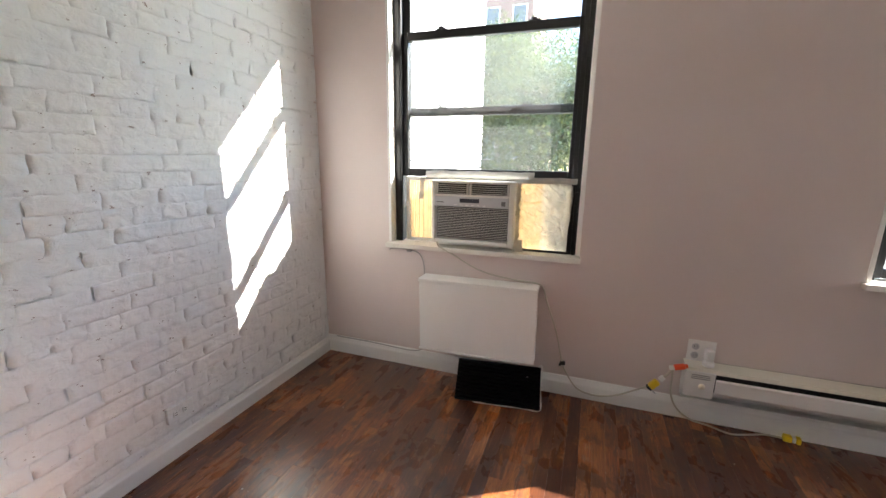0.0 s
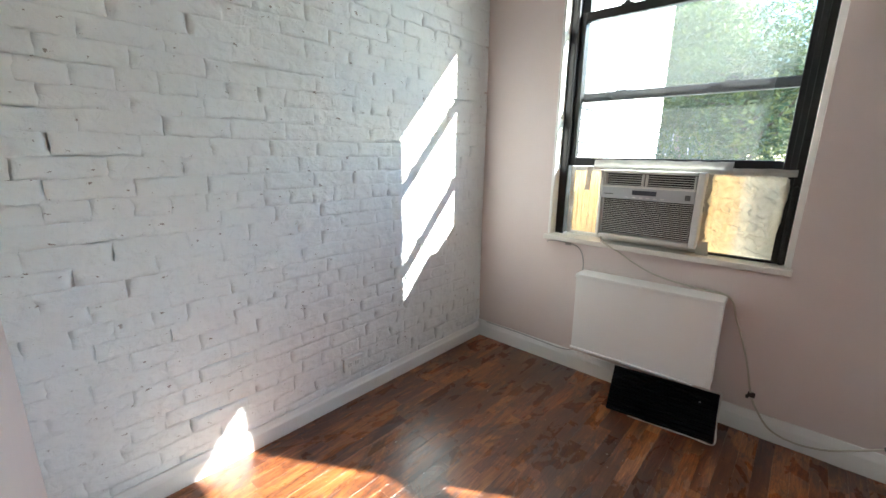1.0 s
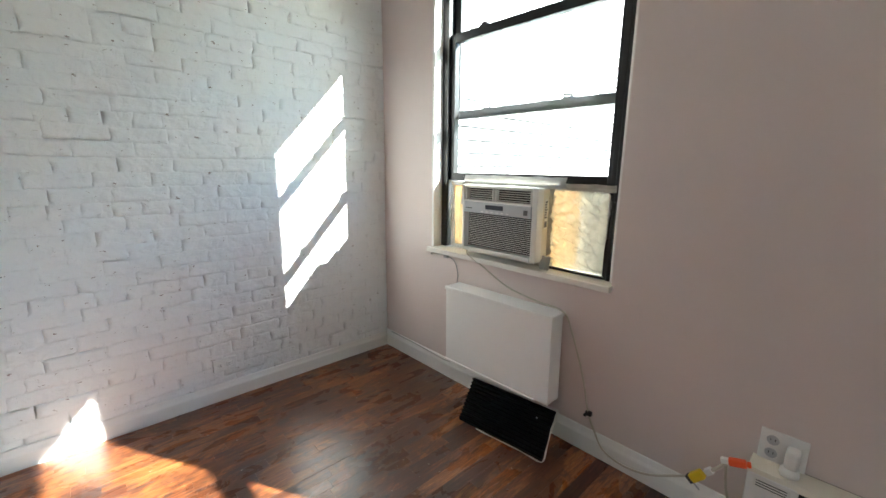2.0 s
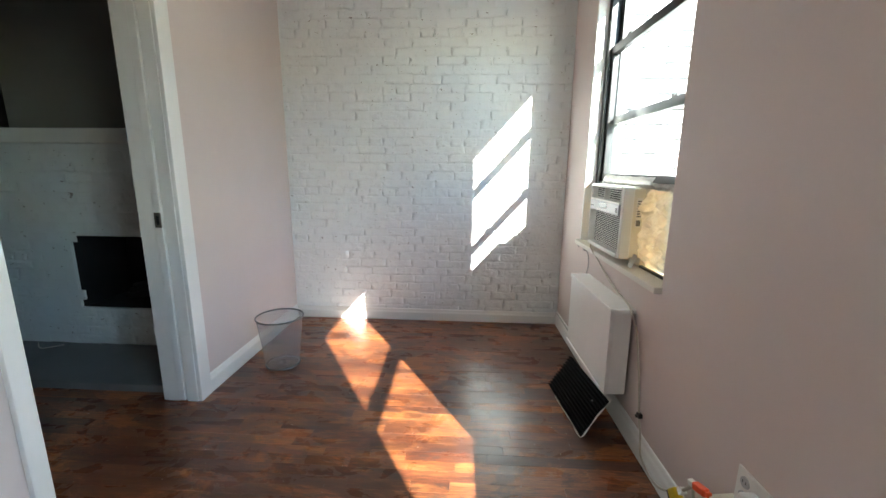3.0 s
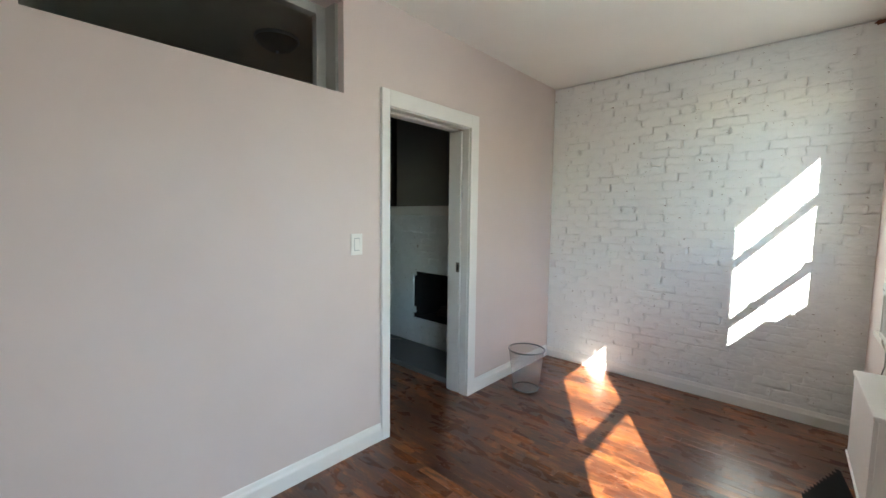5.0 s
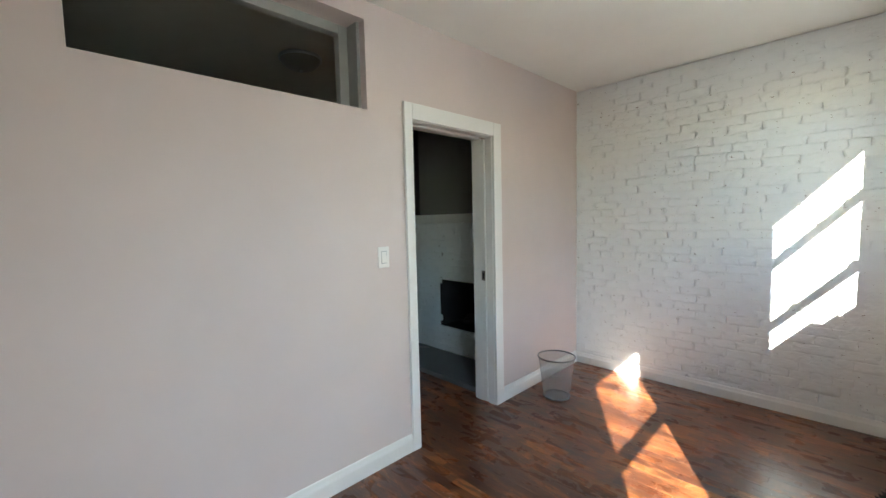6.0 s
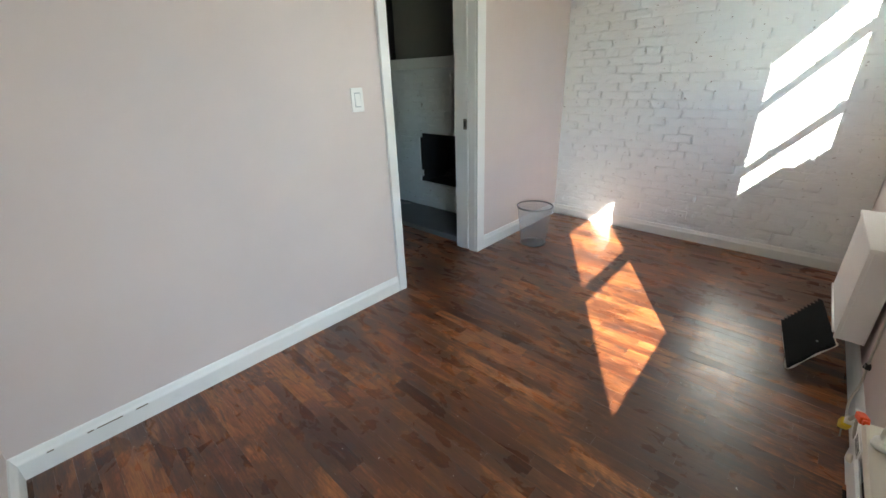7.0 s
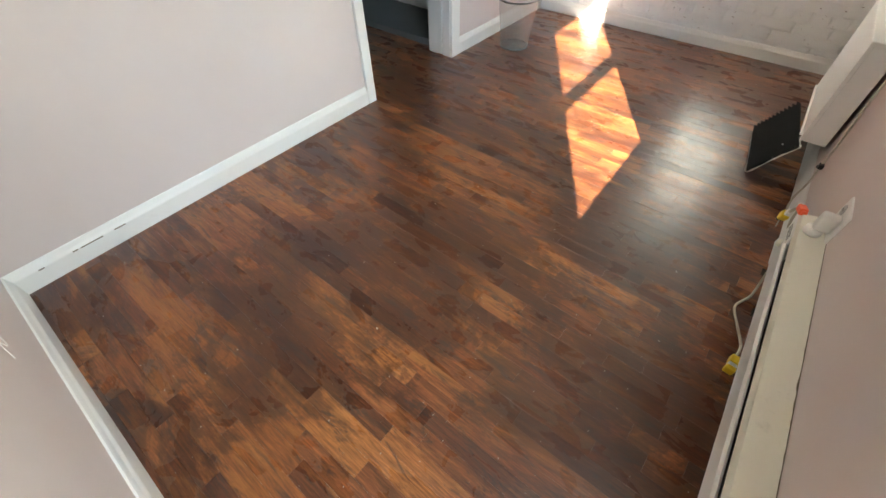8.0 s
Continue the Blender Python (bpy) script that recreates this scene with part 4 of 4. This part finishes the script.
def tree(at, high, wide, seed, label):
    r = random.Random(seed)
    t = thing("tree", label, "tree", pose(*at), group="trees in the back yards")
    part("trunk", tube([(0, 0, 0), (0.1, 0.05, high * 0.3), (-0.05, 0.1, high * 0.6), (0.05, 0, high * 0.9)], lambda s: 0.16 * (1 - 0.8 * s), 10), BARK, t, smooth=True)
    tips = []
    for k in range(16):
        z = high * r.uniform(0.25, 0.85)
        w = r.uniform(0, 2 * math.pi)
        reach = wide * r.uniform(0.55, 1.0) * (1.1 - 0.5 * z / high)
        end = Vector((reach * math.cos(w), reach * math.sin(w), z + high * r.uniform(0.05, 0.2)))
        part("limb", tube([(0, 0, z), (end * 0.5 + Vector((0, 0, z * 0.48))), end], lambda s: 0.05 * (1 - 0.85 * s), 6, 5), BARK, t)
        tips += [Vector((0, 0, z)).lerp(end, q) for q in (0.45, 0.7, 0.9, 1.0)]
    vs, fs = [], []
    for tip in tips:
        for c in range(3):
            centre = tip + Vector((r.gauss(0, 0.4), r.gauss(0, 0.4), r.gauss(0, 0.35)))
            for q in range(150):
                p = centre + Vector((r.gauss(0, 0.34), r.gauss(0, 0.34), r.gauss(0, 0.26)))
                a = Vector((r.gauss(0, 1), r.gauss(0, 1), r.gauss(0, 0.7))).normalized()
                b = a.cross(Vector((r.gauss(0, 1), r.gauss(0, 1), r.gauss(0, 1)))).normalized()
                s = r.uniform(0.022, 0.048)
                k = len(vs)
                vs += [p - a * s * 1.5, p + b * s * 0.7, p + a * s * 1.5, p - b * s * 0.7]
                fs.append((k, k + 1, k + 2, k + 3))
    me = bpy.data.meshes.new("crown")
    me.from_pydata([tuple(v) for v in vs], [], fs)
    me.materials.append(LEAF)
    crown = new("crown", me)
    crown.parent = t
    return t


tree((0.3, 10.6, -3.0), 7.0, 2.6, 3, "leafy green tree in the back yard, lit from behind")
tree((-2.4, 12.2, -3.0), 7.4, 2.6, 11, "leafy green tree behind the white wall")
tree((3.2, 12.0, -3.0), 7.2, 2.7, 17, "leafy green tree in the yard, hazy through dusty glass")
tree((-0.6, 15.5, -3.0), 8.6, 3.2, 29, "tall leafy green tree further back in the yards")
tree((2.2, 16.5, -3.0), 8.2, 3.2, 31, "broad leafy green tree further back in the yards")
tree((-4.2, 16.5, -3.0), 8.8, 3.2, 37, "tall leafy green tree behind the white wall")
tree((6.4, 12.6, -3.0), 6.6, 2.6, 23, "leafy green tree at the edge of the yard")
far = thing("apartment_building", "brown brick building far behind the trees", "building", pose(-12.0, 32.0, -3.0))
part("wall", box(0, 8.4, 0, 8, 0, 20), FACADE, far)
part("roof", box(-0.2, 8.6, -0.2, 8.2, 20, 20.5), CONCRETE, far)
for i in range(4):
    for j in range(6):
        wn1 = part("window", box(0.9 + 2.0 * i, 2.0 + 2.0 * i, -0.06, 0.1, 1.2 + 3.1 * j, 2.9 + 3.1 * j, 0.02), WHITE_TRIM, far)
        part("pane", box(1.0 + 2.0 * i, 1.9 + 2.0 * i, -0.09, 0.05, 1.3 + 3.1 * j, 2.8 + 3.1 * j), FACADE_GLASS, wn1)


# ---- pieces: bricks and floor boards ----
def brick_mesh(length, seed):
    """A worn brick under many coats of paint: soft arrises, crusts of paint along the joints, here and there a gouged end."""
    r = random.Random(seed)
    bm = bmesh.new()
    high = 0.0668
    edge = 0.004 / length
    inner = 12 if length > 0.15 else 7
    ss = [0.0, edge, 2.6 * edge] + [2.6 * edge + (1 - 5.2 * edge) * k / inner for k in range(1, inner)] + [1 - 2.6 * edge, 1 - edge, 1.0]
    ts = (0.0, 0.05, 0.13, 0.30, 0.5, 0.70, 0.87, 0.95, 1.0)
    nx, nz = len(ss) - 1, len(ts) - 1
    face = 0.0072
    # how deep the paint sinks into the joint on each side; most joints are nearly full
    sink = [r.choice((0.0030, 0.0042, 0.0052, 0.0062, 0.0012)) for _ in range(2)] + [r.choice((0.0036, 0.0050, 0.0058, 0.0064, 0.0020)) for _ in range(2)]
    gouge = [r.random() < 0.34, r.random() < 0.34]
    low, tall = r.uniform(0.0, 0.4), r.uniform(0.4, 0.9)
    bend = r.uniform(-0.004, 0.004)
    chip = (r.choice((0, 1)), r.choice((0, 1))) if r.random() < 0.3 else None
    g = []
    for i, s in enumerate(ss):
        col = []
        for j, t in enumerate(ts):
            y, z = (s - 0.5) * length, (t - 0.5) * high
            x = face + 0.0016 * noise.fractal(Vector((y * 26, z * 34, seed * 3.7)), 1.0, 2.0, 3)
            for at, depth in ((i, sink[0]), (nx - i, sink[1]), (j, sink[2]), (nz - j, sink[3])):
                crust = 0.0034 * noise.noise(Vector((y * 90, z * 90, seed * 1.3 + 5)))
                if at == 0:
                    x = min(x, depth + crust)
                elif at == 1:
                    x = min(x, 0.45 * depth + 0.55 * face + 1.2 * crust)
                elif at == 2:
                    x += max(0.0, 0.9 * crust)
            for end, near in ((0, i), (1, nx - i)):
                if gouge[end] and near <= 2 and low < t < low + tall:
                    x = min(x, (-0.008, -0.004, 0.004)[near])
            if chip and abs(s - chip[0]) * length < 0.03 and abs(t - chip[1]) * high < 0.024:
                x = min(x, 0.002)
            wander = 0.0045 * noise.noise(Vector((y * 30, z * 30, seed * 2.1)))
            col.append(bm.verts.new((x, y + wander + r.uniform(-0.0012, 0.0012), z + bend * math.sin(3.0 * s + seed) + 0.8 * wander + r.uniform(-0.0012, 0.0012))))
        g.append(col)
    for i in range(nx):
        for j in range(nz):
            bm.faces.new((g[i][j], g[i + 1][j], g[i + 1][j + 1], g[i][j + 1])).smooth = True
    return mesh_of("brick", bm, BRICK_PAINT)


LONG_BRICKS = [brick_mesh(0.211, k) for k in range(24)]
HALF_BRICKS = [brick_mesh(0.108, 40 + k) for k in range(12)]


def lay_bricks(parent, y0, y1, z0, z1, seed, base, holes=(), most=300, course=0.0648, join_above=9.0):
    """Courses of stretchers with a row of headers every sixth course; paint fills some bricks flush."""
    r = random.Random(seed)
    count, row, z = 0, 0, z0 + course / 2
    vs, fs = [], []
    while z < z1 - 0.02:
        header = row % 6 == 3
        step = 0.1055 if header else 0.208
        y = y0 - step * (0.5 * (row % 2) + r.uniform(0, 0.25))
        dip = [r.uniform(-0.0025, 0.0025) for _ in range(14)]
        while y < y1:
            mid = y + step / 2
            inside = not any(a < mid < b and c < z < d for a, b, c, d in holes)
            if inside and count < most:
                shape = r.choice(HALF_BRICKS if header else LONG_BRICKS)
                patch = 0.5 + 0.5 * noise.noise(Vector((mid * 1.7, z * 1.7, seed)))
                proud = max(0.30, min(1.25, (1.5 * patch + 0.1) * r.uniform(0.7, 1.2)))
                drop = dip[int((mid - y0 + 0.3) * 5) % 14]
                place = base @ pose(r.uniform(-0.0015, 0.0015), mid + r.uniform(-0.003, 0.003), z + drop + r.uniform(-0.0015, 0.0015), r.uniform(-1.2, 1.2), r.uniform(-0.9, 0.9), r.uniform(-0.5, 0.5)) @ Matrix.Diagonal((proud, 1, 1, 1))
                count += 1
                if z < join_above:
                    ob = new("brick", shape)
                    ob.parent = parent
                    ob.matrix_local = place
                else:
                    k = len(vs)
                    vs += [tuple(place @ v.co) for v in shape.vertices]
                    fs += [tuple(k + i for i in f.vertices) for f in shape.polygons]
            y += step
        row += 1
        z += course
    if vs:
        me = bpy.data.meshes.new("upper_bricks")
        me.from_pydata(vs, [], fs)
        me.shade_smooth()
        me.materials.append(BRICK_PAINT)
        ob = new("upper_bricks", me)
        ob.parent = parent
        tagged(ob, kind="stuff")


# bare clay where the paint has come off, high in the corner
bm = bmesh.new()
rr = random.Random(5)
ring = [bm.verts.new((0.0, 0.034 * math.cos(a) * rr.uniform(0.6, 1.15), 0.017 * math.sin(a) * rr.uniform(0.5, 1.2))) for a in [math.tau * k / 14 for k in range(14)]]
ext = bmesh.ops.extrude_face_region(bm, geom=[bm.faces.new(ring)])
for v in ext["geom"]:
    if isinstance(v, bmesh.types.BMVert):
        v.co.x += 0.014
bmesh.ops.recalc_face_normals(bm, faces=bm.faces)
bare = new("bare_patch", mesh_of("bare_patch", bm, paint("bare_brick_clay", (0.20, 0.085, 0.055), 0.9, 0.4, 0.002, 60)))
bare.parent = wall_west
bare.matrix_world = pose(-0.008, 2.12, 2.578)
lay_bricks(wall_west, -0.02, 2.26, 0.06, 2.62, 2, pose(-0.0055, 0, 0), [], 700, 0.0648, 1.40)
lay_bricks(fire, -0.95, 0.68, 0.045, 1.385, 4, pose(0, 0.0095, 0, 0, 0, -90), [(OX0 - 0.02, OX1 + 0.02, OZ0 - 0.02, OZ1 + 0.02)], 200)

BOARDS = [0.16 + 0.05 * k for k in range(12)]
STRIP = 0.0572
BOARD_MESH = {}
for q in BOARDS:
    bm = box(-STRIP / 2 + 0.0001, STRIP / 2 - 0.0001, -q / 2, q / 2, -0.012, 0.0)
    top = [e for e in bm.edges if all(v.co.z > -0.001 for v in e.verts)]
    bmesh.ops.bevel(bm, geom=top, offset=0.0003, segments=1, affect="EDGES")
    BOARD_MESH[q] = mesh_of("plank", bm, WOOD)
rnd = random.Random(8)
far_vs, far_fs = [], []
x = 0.0
while x < LONG + 0.02:
    doorway = 1.2 < x < 2.15
    y = (-0.9 if doorway else 0.0) - rnd.uniform(0.0, 0.25)
    while y < 2.19:
        fits = [k for k in BOARDS if y + k < 2.38]
        if not fits:
            break
        q = rnd.choice(fits)
        place = pose(x + STRIP / 2, y + q / 2, rnd.uniform(-0.0003, 0.0003), rnd.uniform(-0.08, 0.08), rnd.uniform(-0.25, 0.25), 0)
        if x > 1.0 and y > -0.3:
            ob = new("plank", BOARD_MESH[q])
            ob.parent = floor
            ob.matrix_world = place
        else:
            k = len(far_vs)
            far_vs += [tuple(place @ v.co) for v in BOARD_MESH[q].vertices]
            far_fs += [tuple(k + i for i in f.vertices) for f in BOARD_MESH[q].polygons]
        y += q + 0.0003
    x += STRIP
me = bpy.data.meshes.new("far_planks")
me.from_pydata(far_vs, [], far_fs)
me.materials.append(WOOD_JOINED)
far_planks = new("far_planks", me)
far_planks.parent = floor
tagged(far_planks, kind="stuff")
